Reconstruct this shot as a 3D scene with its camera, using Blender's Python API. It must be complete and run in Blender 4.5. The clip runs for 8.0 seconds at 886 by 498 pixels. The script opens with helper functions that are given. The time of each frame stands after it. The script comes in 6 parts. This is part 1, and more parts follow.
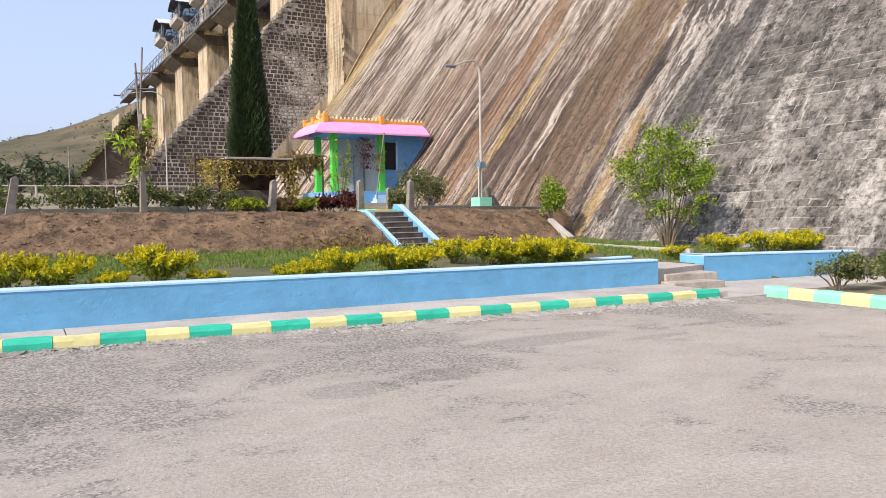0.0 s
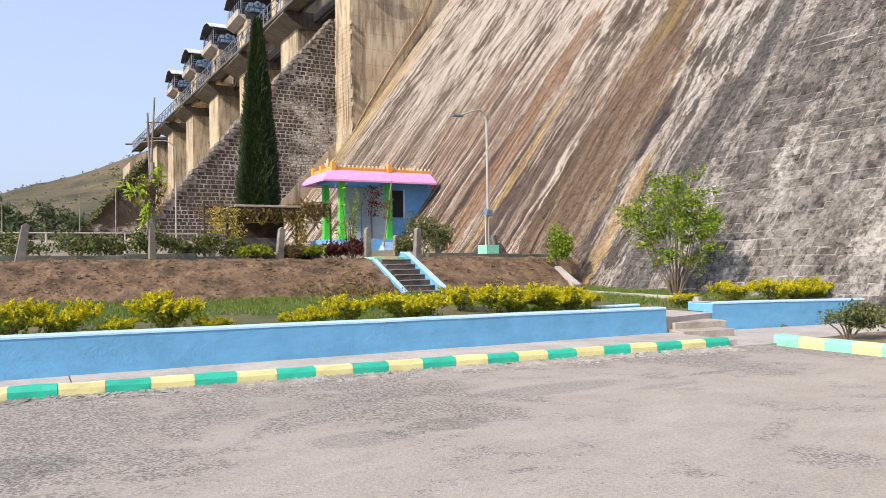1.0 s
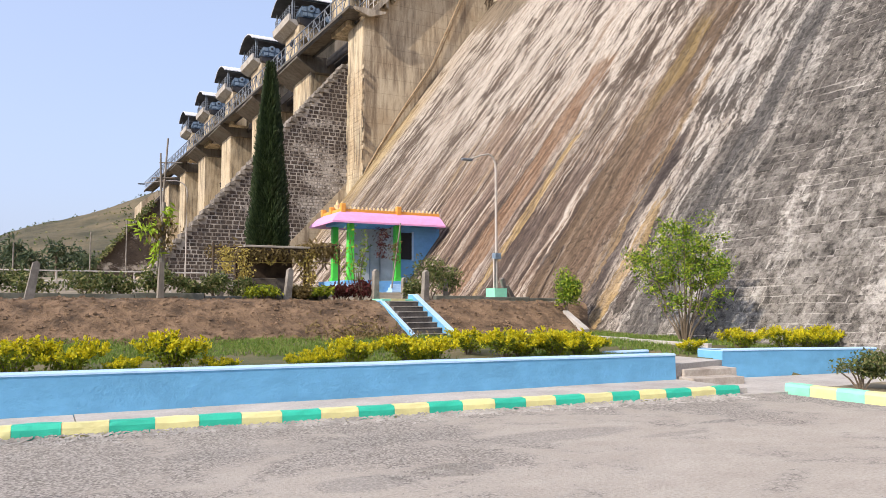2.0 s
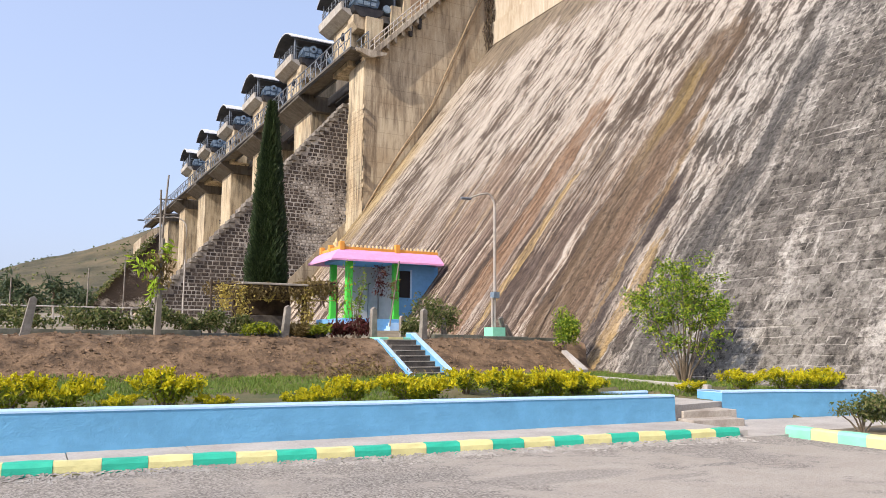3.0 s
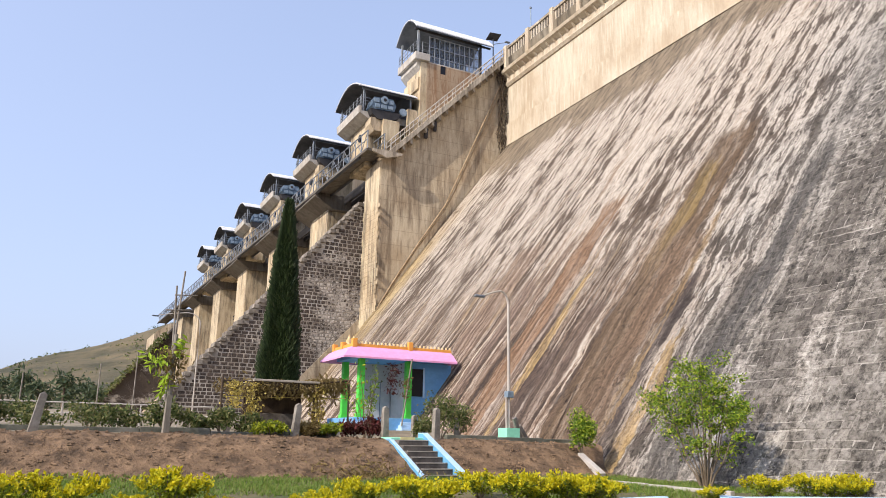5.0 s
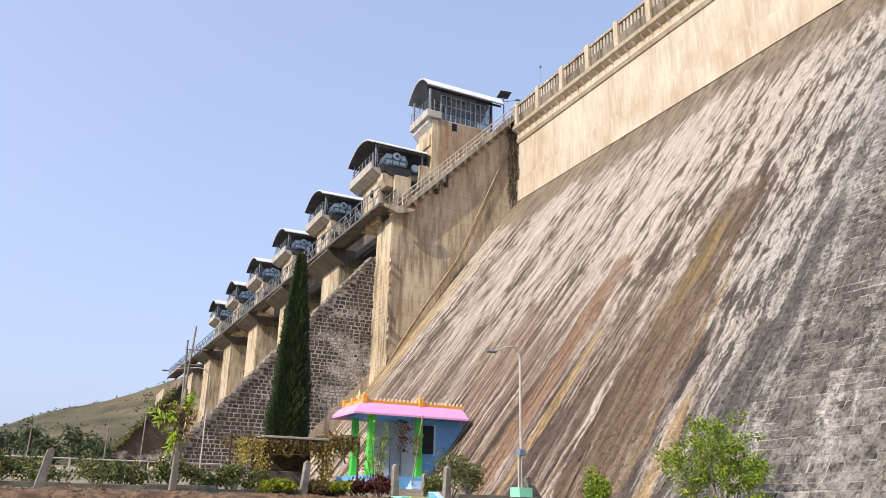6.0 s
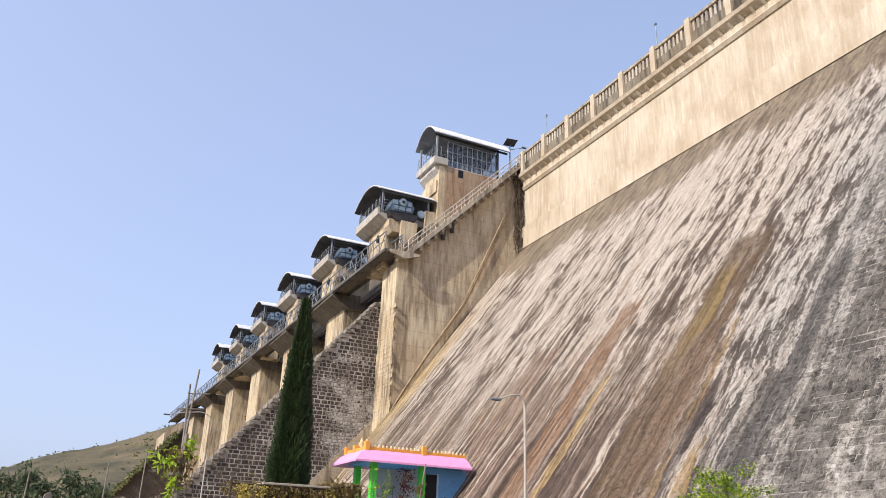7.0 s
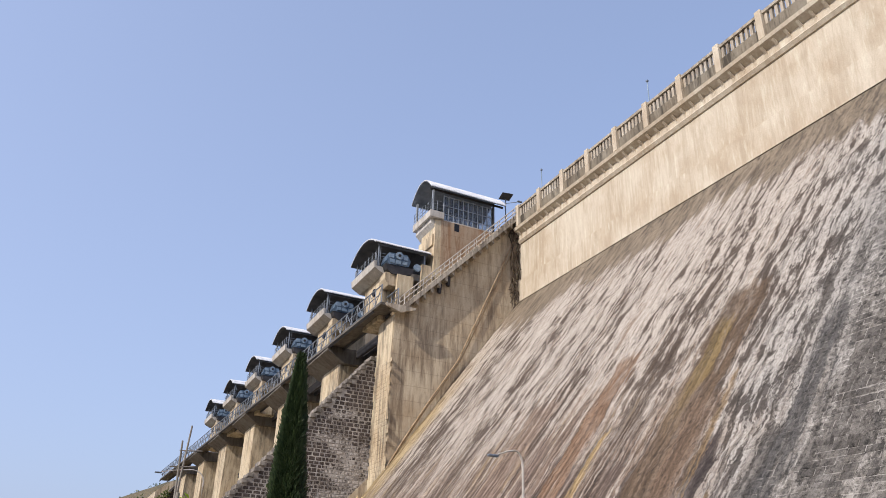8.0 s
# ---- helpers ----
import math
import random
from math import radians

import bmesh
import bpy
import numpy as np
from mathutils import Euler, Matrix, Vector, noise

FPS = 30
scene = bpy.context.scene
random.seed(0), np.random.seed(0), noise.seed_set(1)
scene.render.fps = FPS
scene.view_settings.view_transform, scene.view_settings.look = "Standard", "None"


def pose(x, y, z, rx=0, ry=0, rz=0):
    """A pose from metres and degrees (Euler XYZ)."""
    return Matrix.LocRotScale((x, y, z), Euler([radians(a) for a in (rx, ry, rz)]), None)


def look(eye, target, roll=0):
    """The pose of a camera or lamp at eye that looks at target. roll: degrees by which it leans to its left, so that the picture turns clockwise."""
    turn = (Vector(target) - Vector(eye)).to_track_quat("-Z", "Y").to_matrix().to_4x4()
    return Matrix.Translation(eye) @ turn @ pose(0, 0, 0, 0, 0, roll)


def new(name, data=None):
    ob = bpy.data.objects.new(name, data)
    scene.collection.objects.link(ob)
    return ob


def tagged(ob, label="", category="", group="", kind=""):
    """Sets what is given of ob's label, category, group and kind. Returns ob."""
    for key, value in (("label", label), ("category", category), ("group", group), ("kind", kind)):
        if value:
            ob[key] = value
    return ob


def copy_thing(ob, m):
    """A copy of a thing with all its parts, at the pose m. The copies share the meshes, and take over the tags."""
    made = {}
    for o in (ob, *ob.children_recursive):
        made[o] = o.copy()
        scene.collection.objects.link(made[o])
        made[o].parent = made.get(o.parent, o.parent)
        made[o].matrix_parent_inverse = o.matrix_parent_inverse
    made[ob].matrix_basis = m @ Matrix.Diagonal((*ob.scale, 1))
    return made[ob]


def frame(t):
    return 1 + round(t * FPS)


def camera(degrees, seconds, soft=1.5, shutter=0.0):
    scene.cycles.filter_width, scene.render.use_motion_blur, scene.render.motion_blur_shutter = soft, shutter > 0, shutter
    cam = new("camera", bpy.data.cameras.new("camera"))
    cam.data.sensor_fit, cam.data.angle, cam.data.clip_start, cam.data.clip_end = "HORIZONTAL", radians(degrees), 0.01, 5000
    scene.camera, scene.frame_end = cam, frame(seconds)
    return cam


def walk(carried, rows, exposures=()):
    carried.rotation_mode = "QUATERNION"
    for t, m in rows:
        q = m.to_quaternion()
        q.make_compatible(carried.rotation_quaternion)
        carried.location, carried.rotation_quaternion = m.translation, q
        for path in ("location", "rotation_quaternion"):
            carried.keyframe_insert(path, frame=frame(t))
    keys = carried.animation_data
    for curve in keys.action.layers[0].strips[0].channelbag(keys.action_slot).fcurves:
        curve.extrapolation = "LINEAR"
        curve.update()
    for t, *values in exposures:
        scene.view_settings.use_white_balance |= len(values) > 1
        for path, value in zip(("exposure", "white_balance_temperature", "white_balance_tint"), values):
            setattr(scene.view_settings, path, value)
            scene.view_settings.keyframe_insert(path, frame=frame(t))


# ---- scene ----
cam = camera(60.26, 8.0, soft=0.7)
EYE = (0.0, 0.0, 1.60)
# the camera stands and tilts upwards: seconds, tilt, lean, turn
TURNS = [
    (0, 87.191, 0.881, -29.010),
    (0.5, 89.104, 1.084, -28.959),
    (1, 90.760, 0.791, -28.485),
    (1.5, 92.510, 0.376, -27.989),
    (3, 96.857, -0.394, -28.050),
    (3.5, 98.720, -0.532, -27.709),
    (4, 100.223, -0.563, -27.118),
    (4.5, 102.031, -0.838, -27.266),
    (6, 108.251, -1.233, -26.328),
    (6.5, 109.808, -1.620, -26.096),
    (7, 111.687, -1.988, -26.170),
    (7.5, 114.069, -1.738, -25.946),
    (8, 115.705, -1.754, -26.379),
]
walk(cam, [(t, pose(*EYE, *p)) for t, *p in TURNS],
     exposures=[(0.0, 0.76, 6750, 14), (4.5, 0.76, 6750, 14), (6.5, 0.70, 6700, 14), (7.5, 0.60, 6600, 14), (8.0, 0.44, 6450, 14)])

# ---- light ----
SUN = Vector((-0.78, -0.20, 0.60)).normalized()
world = bpy.data.worlds.new("world")
scene.world = world
world.use_nodes = True
nt = world.node_tree
sky = nt.nodes.new("ShaderNodeTexSky")
sky.sky_type = "NISHITA"
sky.sun_disc = False
sky.sun_elevation = math.asin(SUN.z)
sky.sun_rotation = math.atan2(SUN.x, SUN.y)
sky.air_density, sky.dust_density, sky.ozone_density = 1.2, 3.6, 4.0
haze = nt.nodes.new("ShaderNodeMix")
haze.data_type = "RGBA"
# a milky morning haze, thinning upwards
up_in_sky = nt.nodes.new("ShaderNodeSeparateXYZ")
nt.links.new(nt.nodes.new("ShaderNodeTexCoord").outputs["Generated"], up_in_sky.inputs[0])
thin_out = nt.nodes.new("ShaderNodeMapRange")
thin_out.inputs[1].default_value, thin_out.inputs[2].default_value = 0.0, 0.7
thin_out.inputs[3].default_value, thin_out.inputs[4].default_value = 0.70, 0.42
nt.links.new(up_in_sky.outputs[2], thin_out.inputs[0])
towards = nt.nodes.new("ShaderNodeVectorMath")
towards.operation = "DOT_PRODUCT"
towards.inputs[1].default_value = SUN
nt.links.new(up_in_sky.inputs[0].links[0].from_socket, towards.inputs[0])
glare = nt.nodes.new("ShaderNodeMath")
glare.operation = "MULTIPLY_ADD"
glare.inputs[1].default_value = 0.24
nt.links.new(towards.outputs["Value"], glare.inputs[0])
nt.links.new(thin_out.outputs[0], glare.inputs[2])
nt.links.new(glare.outputs[0], haze.inputs[0])
haze.inputs[7].default_value = (2.55, 3.1, 4.5, 1)
nt.links.new(sky.outputs[0], haze.inputs[6])
nt.links.new(haze.outputs[2], nt.nodes["Background"].inputs[0])
nt.nodes["Background"].inputs[1].default_value = 0.15
lamp = bpy.data.lights.new("sun", "SUN")
lamp.energy, lamp.angle, lamp.color = 3.1, radians(0.6), (1.0, 0.93, 0.82)
new("sun", lamp).matrix_world = look(SUN * 100, (0, 0, 0))

# ---- mesh helpers ----
def mesh_of(name, bm):
    me = bpy.data.meshes.new(name)
    bm.normal_update()
    bm.to_mesh(me)
    bm.free()
    return me


def thing(name, bm, material, label="", category="", group="", kind=""):
    ob = new(name, mesh_of(name, bm))
    ob.data.materials.append(material)
    return tagged(ob, label, category, group, kind)


def empty(name, m, label="", category="", group="", kind=""):
    ob = new(name)
    ob.matrix_world = m
    return tagged(ob, label, category, group, kind)


def part(name, bm, material, parent, label=""):
    ob = new(name, mesh_of(name, bm))
    ob.data.materials.append(material)
    ob.parent = parent
    return tagged(ob, label)


def add_box(bm, x0, x1, y0, y1, z0, z1, bevel=0.0, m=None):
    r = bmesh.ops.create_cube(bm, size=1.0)
    vs = r["verts"]
    t = Matrix.Translation(((x0 + x1) / 2, (y0 + y1) / 2, (z0 + z1) / 2)) @ Matrix.Diagonal((x1 - x0, y1 - y0, z1 - z0, 1))
    bmesh.ops.transform(bm, matrix=t, verts=vs)
    if bevel:
        es = list({e for v in vs for e in v.link_edges})
        vs = list({v for f in bmesh.ops.bevel(bm, geom=es, offset=bevel, segments=2, profile=0.5, affect="EDGES")["faces"] for v in f.verts} | {v for v in vs if v.is_valid})
    if m is not None:
        bmesh.ops.transform(bm, matrix=m, verts=[v for v in vs if v.is_valid])
    return vs


def box(x0, x1, y0, y1, z0, z1, bevel=0.0, m=None):
    bm = bmesh.new()
    add_box(bm, x0, x1, y0, y1, z0, z1, bevel, m)
    return bm


def add_prism(bm, profile, a0, a1, axis="y"):
    """A profile of (p, q) pairs drawn out along one axis: (x, z) along y, (y, z) along x or (x, y) along z."""
    def at(p, q, a):
        return {"y": (p, a, q), "x": (a, p, q), "z": (p, q, a)}[axis]
    lo = [bm.verts.new(at(p, q, a0)) for p, q in profile]
    hi = [bm.verts.new(at(p, q, a1)) for p, q in profile]
    n = len(profile)
    fs = [bm.faces.new(lo), bm.faces.new(hi)]
    for i in range(n):
        fs.append(bm.faces.new((lo[i], lo[(i + 1) % n], hi[(i + 1) % n], hi[i])))
    bmesh.ops.recalc_face_normals(bm, faces=fs)
    return lo + hi


def prism(profile, a0, a1, axis="y"):
    bm = bmesh.new()
    add_prism(bm, profile, a0, a1, axis)
    return bm


def add_rod(bm, a, b, r0, r1=None, n=8):
    a, b = Vector(a), Vector(b)
    r1 = r0 if r1 is None else r1
    d = b - a
    q = d.to_track_quat("Z", "Y").to_matrix()
    rings = []
    for c, r in ((a, r0), (b, r1)):
        rings.append([bm.verts.new(c + q @ Vector((r * math.cos(6.28319 * i / n), r * math.sin(6.28319 * i / n), 0))) for i in range(n)])
    for i in range(n):
        bm.faces.new((rings[0][i], rings[0][(i + 1) % n], rings[1][(i + 1) % n], rings[1][i]))
    bm.faces.new(rings[0][::-1])
    bm.faces.new(rings[1])


def rods(*segments, n=8):
    bm = bmesh.new()
    for s in segments:
        add_rod(bm, *s, n=n)
    return bm


def add_tube(bm, points, radius, n=7):
    """A tube through points; radius: a number, or a function of 0 to 1."""
    ps = [Vector(p) for p in points]
    rings = []
    for i, p in enumerate(ps):
        d = (ps[min(i + 1, len(ps) - 1)] - ps[max(i - 1, 0)]).normalized()
        q = d.to_track_quat("Z", "Y").to_matrix()
        r = radius(i / (len(ps) - 1)) if callable(radius) else radius
        rings.append([bm.verts.new(p + q @ Vector((r * math.cos(6.28319 * k / n), r * math.sin(6.28319 * k / n), 0))) for k in range(n)])
    for a, b in zip(rings, rings[1:]):
        # keep the rings from twisting
        s = min(range(n), key=lambda k: (b[k].co - a[0].co).length)
        for k in range(n):
            bm.faces.new((a[k], a[(k + 1) % n], b[(k + 1 + s) % n], b[(k + s) % n]))
    bm.faces.new(rings[0][::-1])
    bm.faces.new(rings[-1])
    return bm

# ---- materials ----
class Nodes:
    """A short hand for building a node material on world positions."""

    def __init__(self, name):
        self.m = bpy.data.materials.new(name)
        self.m.use_nodes = True
        self.t = self.m.node_tree
        self.b = self.t.nodes["Principled BSDF"]
        self.pos = self.t.nodes.new("ShaderNodeNewGeometry").outputs["Position"]

    def node(self, kind):
        return self.t.nodes.new(kind)

    def put(self, value, socket):
        if isinstance(value, bpy.types.NodeSocket):
            self.t.links.new(value, socket)
        elif value is not None:
            socket.default_value = value

    def scaled(self, s, source=None):
        n = self.node("ShaderNodeMapping")
        n.inputs["Scale"].default_value = s
        self.put(source or self.pos, n.inputs["Vector"])
        return n.outputs[0]

    def noise(self, s=(1, 1, 1), scale=1.0, detail=5, rough=0.6, distort=0.0):
        n = self.node("ShaderNodeTexNoise")
        self.put(self.scaled(s), n.inputs["Vector"])
        n.inputs["Scale"].default_value, n.inputs["Detail"].default_value = scale, detail
        n.inputs["Roughness"].default_value, n.inputs["Distortion"].default_value = rough, distort
        return n.outputs[0]

    def ramp(self, fac, *stops):
        n = self.node("ShaderNodeValToRGB")
        e = n.color_ramp.elements
        while len(e) < len(stops):
            e.new(0.5)
        for x, (p, c) in zip(e, stops):
            x.position = p
            x.color = (c, c, c, 1) if isinstance(c, (int, float)) else (*c, 1)
        self.put(fac, n.inputs[0])
        return n.outputs[0]

    def mix(self, fac, a, b, blend="MIX"):
        n = self.node("ShaderNodeMix")
        n.data_type, n.blend_type = "RGBA", blend
        self.put(fac, n.inputs[0])
        self.put(a if isinstance(a, bpy.types.NodeSocket) else (*a, 1), n.inputs[6])
        self.put(b if isinstance(b, bpy.types.NodeSocket) else (*b, 1), n.inputs[7])
        return n.outputs[2]

    def math(self, op, a, b=None, c=None):
        n = self.node("ShaderNodeMath")
        n.operation = op
        for v, s in zip((a, b, c), n.inputs):
            self.put(v, s)
        return n.outputs[0]

    def smooth(self, value, lo, hi):
        n = self.node("ShaderNodeMapRange")
        n.interpolation_type = "SMOOTHSTEP"
        self.put(value, n.inputs[0])
        self.put(lo, n.inputs[1])
        self.put(hi, n.inputs[2])
        return n.outputs[0]

    def split(self):
        n = self.node("ShaderNodeSeparateXYZ")
        self.put(self.pos, n.inputs[0])
        return n.outputs

    def island(self):
        return self.t.nodes.new("ShaderNodeNewGeometry").outputs["Random Per Island"]

    def own(self):
        return self.t.nodes.new("ShaderNodeObjectInfo").outputs["Random"]

    def bump(self, *heights, strength=0.5):
        last = None
        for h, d in heights:
            n = self.node("ShaderNodeBump")
            n.inputs["Strength"].default_value, n.inputs["Distance"].default_value = strength, d
            self.put(h, n.inputs["Height"])
            if last:
                self.put(last, n.inputs["Normal"])
            last = n.outputs[0]
        self.put(last, self.b.inputs["Normal"])

    def done(self, color, rough=0.85, metal=0.0, spec=0.3):
        self.put(color if isinstance(color, bpy.types.NodeSocket) else (*color, 1), self.b.inputs["Base Color"])
        self.put(rough, self.b.inputs["Roughness"])
        self.b.inputs["Metallic"].default_value = metal
        self.b.inputs["Specular IOR Level"].default_value = spec
        return self.m


def surface(name, dark, light, scale=1.5, grain=18.0, stretch=(1, 1, 1), rough=0.85, metal=0.0, relief=0.01, spread=0.0, spec=0.3, lo=0.35, hi=0.65):
    """Two tones in clouds of one size, a finer grain over them, and a fine relief. spread: how far single pieces differ."""
    n = Nodes(name)
    big = n.noise(stretch, scale, 6, 0.6)
    fine = n.noise(stretch, grain, 4, 0.7)
    c = n.ramp(big, (lo, dark), (hi, light))
    c = n.mix(0.55, c, n.ramp(fine, (0.3, 0.55), (0.7, 1.0)), "MULTIPLY")
    if spread:
        r = n.math("ADD", n.math("MULTIPLY", n.island(), spread), n.math("MULTIPLY", n.own(), spread))
        c = n.mix(1.0, c, n.ramp(n.math("ADD", r, 0.0), (0.0, 1.0 - spread), (2 * spread, 1.0)), "MULTIPLY")
    n.bump((fine, relief), (big, relief * 2))
    return n.done(c, rough, metal, spec)


def dam_stone(name, mortar=False):
    """Rubble stone of the dam's slope, bleached by lime and streaked by seepage down the slope."""
    n = Nodes(name)
    x, y, z = n.split()
    wav = n.noise((0.3, 0.3, 0.3), 1.0, 4, 0.6)
    jag = n.noise((1, 1, 0.55), 4.2, 5, 0.72)
    rubble = n.noise((1, 1, 1), 2.3, 6, 0.7)
    grain = n.noise((1, 1, 1), 9.0, 5, 0.75)
    pit = n.noise((1, 1, 0.8), 4.6, 7, 0.8)

    def off(v, k):
        return n.math("MULTIPLY", n.math("SUBTRACT", v, 0.5), k)

    # a ragged coordinate along the dam: streaks are fine across the slope and long down it
    wavy = n.math("ADD", y, n.math("ADD", off(wav, 0.9), off(jag, 0.38)))

    def fall(squeeze):
        v = n.node("ShaderNodeCombineXYZ")
        n.put(n.math("MULTIPLY", z, squeeze), v.inputs[0])
        n.put(wavy, v.inputs[1])
        return v.outputs[0]
    long_way, short_way, bits = fall(0.035), fall(0.10), fall(0.30)

    def streak(way, scale, detail=5, rough=0.65):
        t = n.node("ShaderNodeTexNoise")
        n.put(way, t.inputs["Vector"])
        t.inputs["Scale"].default_value, t.inputs["Detail"].default_value, t.inputs["Roughness"].default_value = scale, detail, rough
        return t.outputs[0]
    s_wide, s_mid, s_fine = streak(long_way, 0.16, 4), streak(long_way, 0.75, 6), streak(short_way, 2.5, 8, 0.72)
    s_hair, s_bits = streak(long_way, 5.5, 5, 0.72), streak(bits, 1.6, 7, 0.74)
    # stone: brown on the washed side, grey away from it
    lean = n.smooth(n.math("ADD", y, n.math("MULTIPLY", wav, 8.0)), 20.0, 31.0)
    right = n.smooth(n.math("ADD", y, n.math("ADD", n.math("MULTIPLY", wav, 4.0), off(s_fine, 3.0))), 23.0, 18.0)
    stone = n.mix(lean, (0.46, 0.42, 0.37), (0.30, 0.225, 0.165))
    stone = n.mix(n.ramp(rubble, (0.38, 0.0), (0.66, 0.8)), stone, n.mix(lean, (0.62, 0.575, 0.515), (0.44, 0.36, 0.285)))
    # lime veils, more of them higher up
    veil = n.math("ADD", n.math("ADD", n.math("ADD", off(s_mid, 0.8), off(s_fine, 1.7)), off(s_bits, 0.45)), n.math("ADD", n.math("MULTIPLY", n.smooth(z, 2.0, 20.0), 0.20), off(rubble, 0.35)))
    low = n.math("MULTIPLY", n.smooth(n.math("ADD", z, n.math("MULTIPLY", s_wide, 8.0)), 19.0, 8.0), n.smooth(y, 22.0, 28.0))
    veil = n.math("SUBTRACT", veil, n.math("MULTIPLY", low, 0.03))
    lime = n.ramp(veil, (0.015, 0.0), (0.035, 0.8), (0.15, 0.97))
    stone = n.mix(n.math("MULTIPLY", low, 0.75), stone, n.mix(n.ramp(s_mid, (0.4, 0.0), (0.6, 1.0)), (0.20, 0.135, 0.098), (0.36, 0.255, 0.18)))
    c = n.mix(lime, stone, n.mix(lean, (0.52, 0.49, 0.445), (0.59, 0.52, 0.44)))
    # hair-thin runs, dark and pale
    c = n.mix(0.8, c, n.ramp(s_hair, (0.41, 0.5), (0.49, 1.0)), "MULTIPLY")
    # ragged dark growth: long runs and short dashes
    thin = n.math("ADD", streak(short_way, 2.4, 8, 0.74), off(s_wide, 0.45))
    thin = n.math("ADD", thin, n.math("MULTIPLY", n.math("MULTIPLY", n.smooth(z, 18.0, 8.0), n.smooth(y, 24.0, 30.0)), 0.02))
    thin = n.math("SUBTRACT", thin, n.math("MULTIPLY", n.smooth(z, 12.0, 30.0), 0.045))
    dark_tone = n.mix(lean, (0.075, 0.068, 0.06), (0.085, 0.06, 0.043))
    c = n.mix(n.math("MULTIPLY", n.ramp(thin, (0.548, 0.0), (0.56, 0.92)), n.math("SUBTRACT", 1.0, n.math("MULTIPLY", right, 0.35))), c, dark_tone)
    dash = n.math("ADD", n.math("ADD", s_bits, off(s_wide, 0.35)), n.math("ADD", off(s_mid, 0.25), n.math("MULTIPLY", n.smooth(z, 24.0, 6.0), 0.03)))
    c = n.mix(n.ramp(dash, (0.543, 0.0), (0.557, 0.9)), c, dark_tone)
    # iron streaks
    ochre = n.math("MULTIPLY", n.ramp(streak(short_way, 1.5, 6, 0.7), (0.57, 0.0), (0.60, 0.75)), n.math("MULTIPLY", n.smooth(y, 24.0, 33.0), n.smooth(z, 17.0, 6.0)))
    c = n.mix(ochre, c, (0.50, 0.36, 0.19))
    # yellow seepage along the abutment's foot
    c = n.mix(n.math("MULTIPLY", n.smooth(n.math("ADD", y, off(s_fine, 4.0)), 62.6, 65.0), n.math("MULTIPLY", n.smooth(z, 28.0, 16.0), 0.8)), c, n.mix(n.ramp(s_fine, (0.42, 0.0), (0.55, 1.0)), (0.20, 0.135, 0.06), (0.52, 0.39, 0.19)))
    # the washed foot: bands of dark growth, brown stone and pale lime side by side
    s_band = streak(long_way, 3.0, 7, 0.74)
    q = n.math("ADD", 0.48, n.math("ADD", off(s_band, 1.5), n.math("ADD", off(s_hair, 0.4), n.math("ADD", off(s_mid, 0.6), off(s_bits, 0.7)))))
    bands = n.ramp(q, (0.38, (0.05, 0.037, 0.03)), (0.44, (0.13, 0.088, 0.063)), (0.51, (0.25, 0.17, 0.12)), (0.54, (0.46, 0.37, 0.29)), (0.60, (0.63, 0.55, 0.46)))
    c = n.mix(n.math("MULTIPLY", low, 0.9), c, bands)
    # coarse weathering of the dry side, stone by stone
    single = n.math("MULTIPLY", n.math("ADD", n.island(), n.own()), 0.5)
    damp = n.math("ADD", n.math("MULTIPLY", n.noise((1, 1, 0.45), 0.8, 8, 0.76), 0.6), n.math("MULTIPLY", s_fine, 0.4))
    q = n.math("ADD", n.math("ADD", 0.5, off(damp, 1.3)), n.math("ADD", off(single, 0.16), n.math("ADD", off(pit, 0.6), off(s_bits, 0.5))))
    q = n.math("SUBTRACT", q, n.math("MULTIPLY", n.math("MULTIPLY", n.smooth(z, 3.0, 6.0), n.smooth(y, 12.5, 15.0)), 0.06))
    q = n.math("SUBTRACT", q, n.math("MULTIPLY", n.smooth(z, 8.0, 15.0), 0.035))
    weather = n.ramp(q, (0.34, (0.085, 0.078, 0.07)), (0.43, (0.21, 0.19, 0.165)), (0.50, (0.36, 0.33, 0.29)), (0.60, (0.58, 0.545, 0.49)))
    c = n.mix(n.math("MULTIPLY", right, 0.8), c, weather)
    # single large stains: middle and half breadth along the dam, upper end, tone, strength
    edge = n.math("ADD", wavy, n.math("ADD", off(s_fine, 2.2), off(s_bits, 1.2)))

    def stained(c, mid, half, top, tone, much, bottom=-9.0):
        away = n.math("ABSOLUTE", n.math("SUBTRACT", edge, mid))
        m = n.math("MULTIPLY", n.smooth(away, half + 0.10, half - 0.06), n.smooth(n.math("ADD", z, n.math("MULTIPLY", s_fine, 4.0)), top + 2.3, top + 1.7))
        m = n.math("MULTIPLY", n.math("MULTIPLY", m, n.smooth(z, bottom - 2.0, bottom + 2.5)), n.math("MULTIPLY", n.ramp(s_fine, (0.38, 0.35), (0.48, 1.0)), n.ramp(s_bits, (0.36, 0.45), (0.47, 1.0))))
        return n.mix(n.math("MULTIPLY", m, much * 0.96), c, n.mix(1.0, tuple(1.2 * v for v in tone), n.ramp(s_band, (0.42, 0.55), (0.56, 1.0)), "MULTIPLY"))

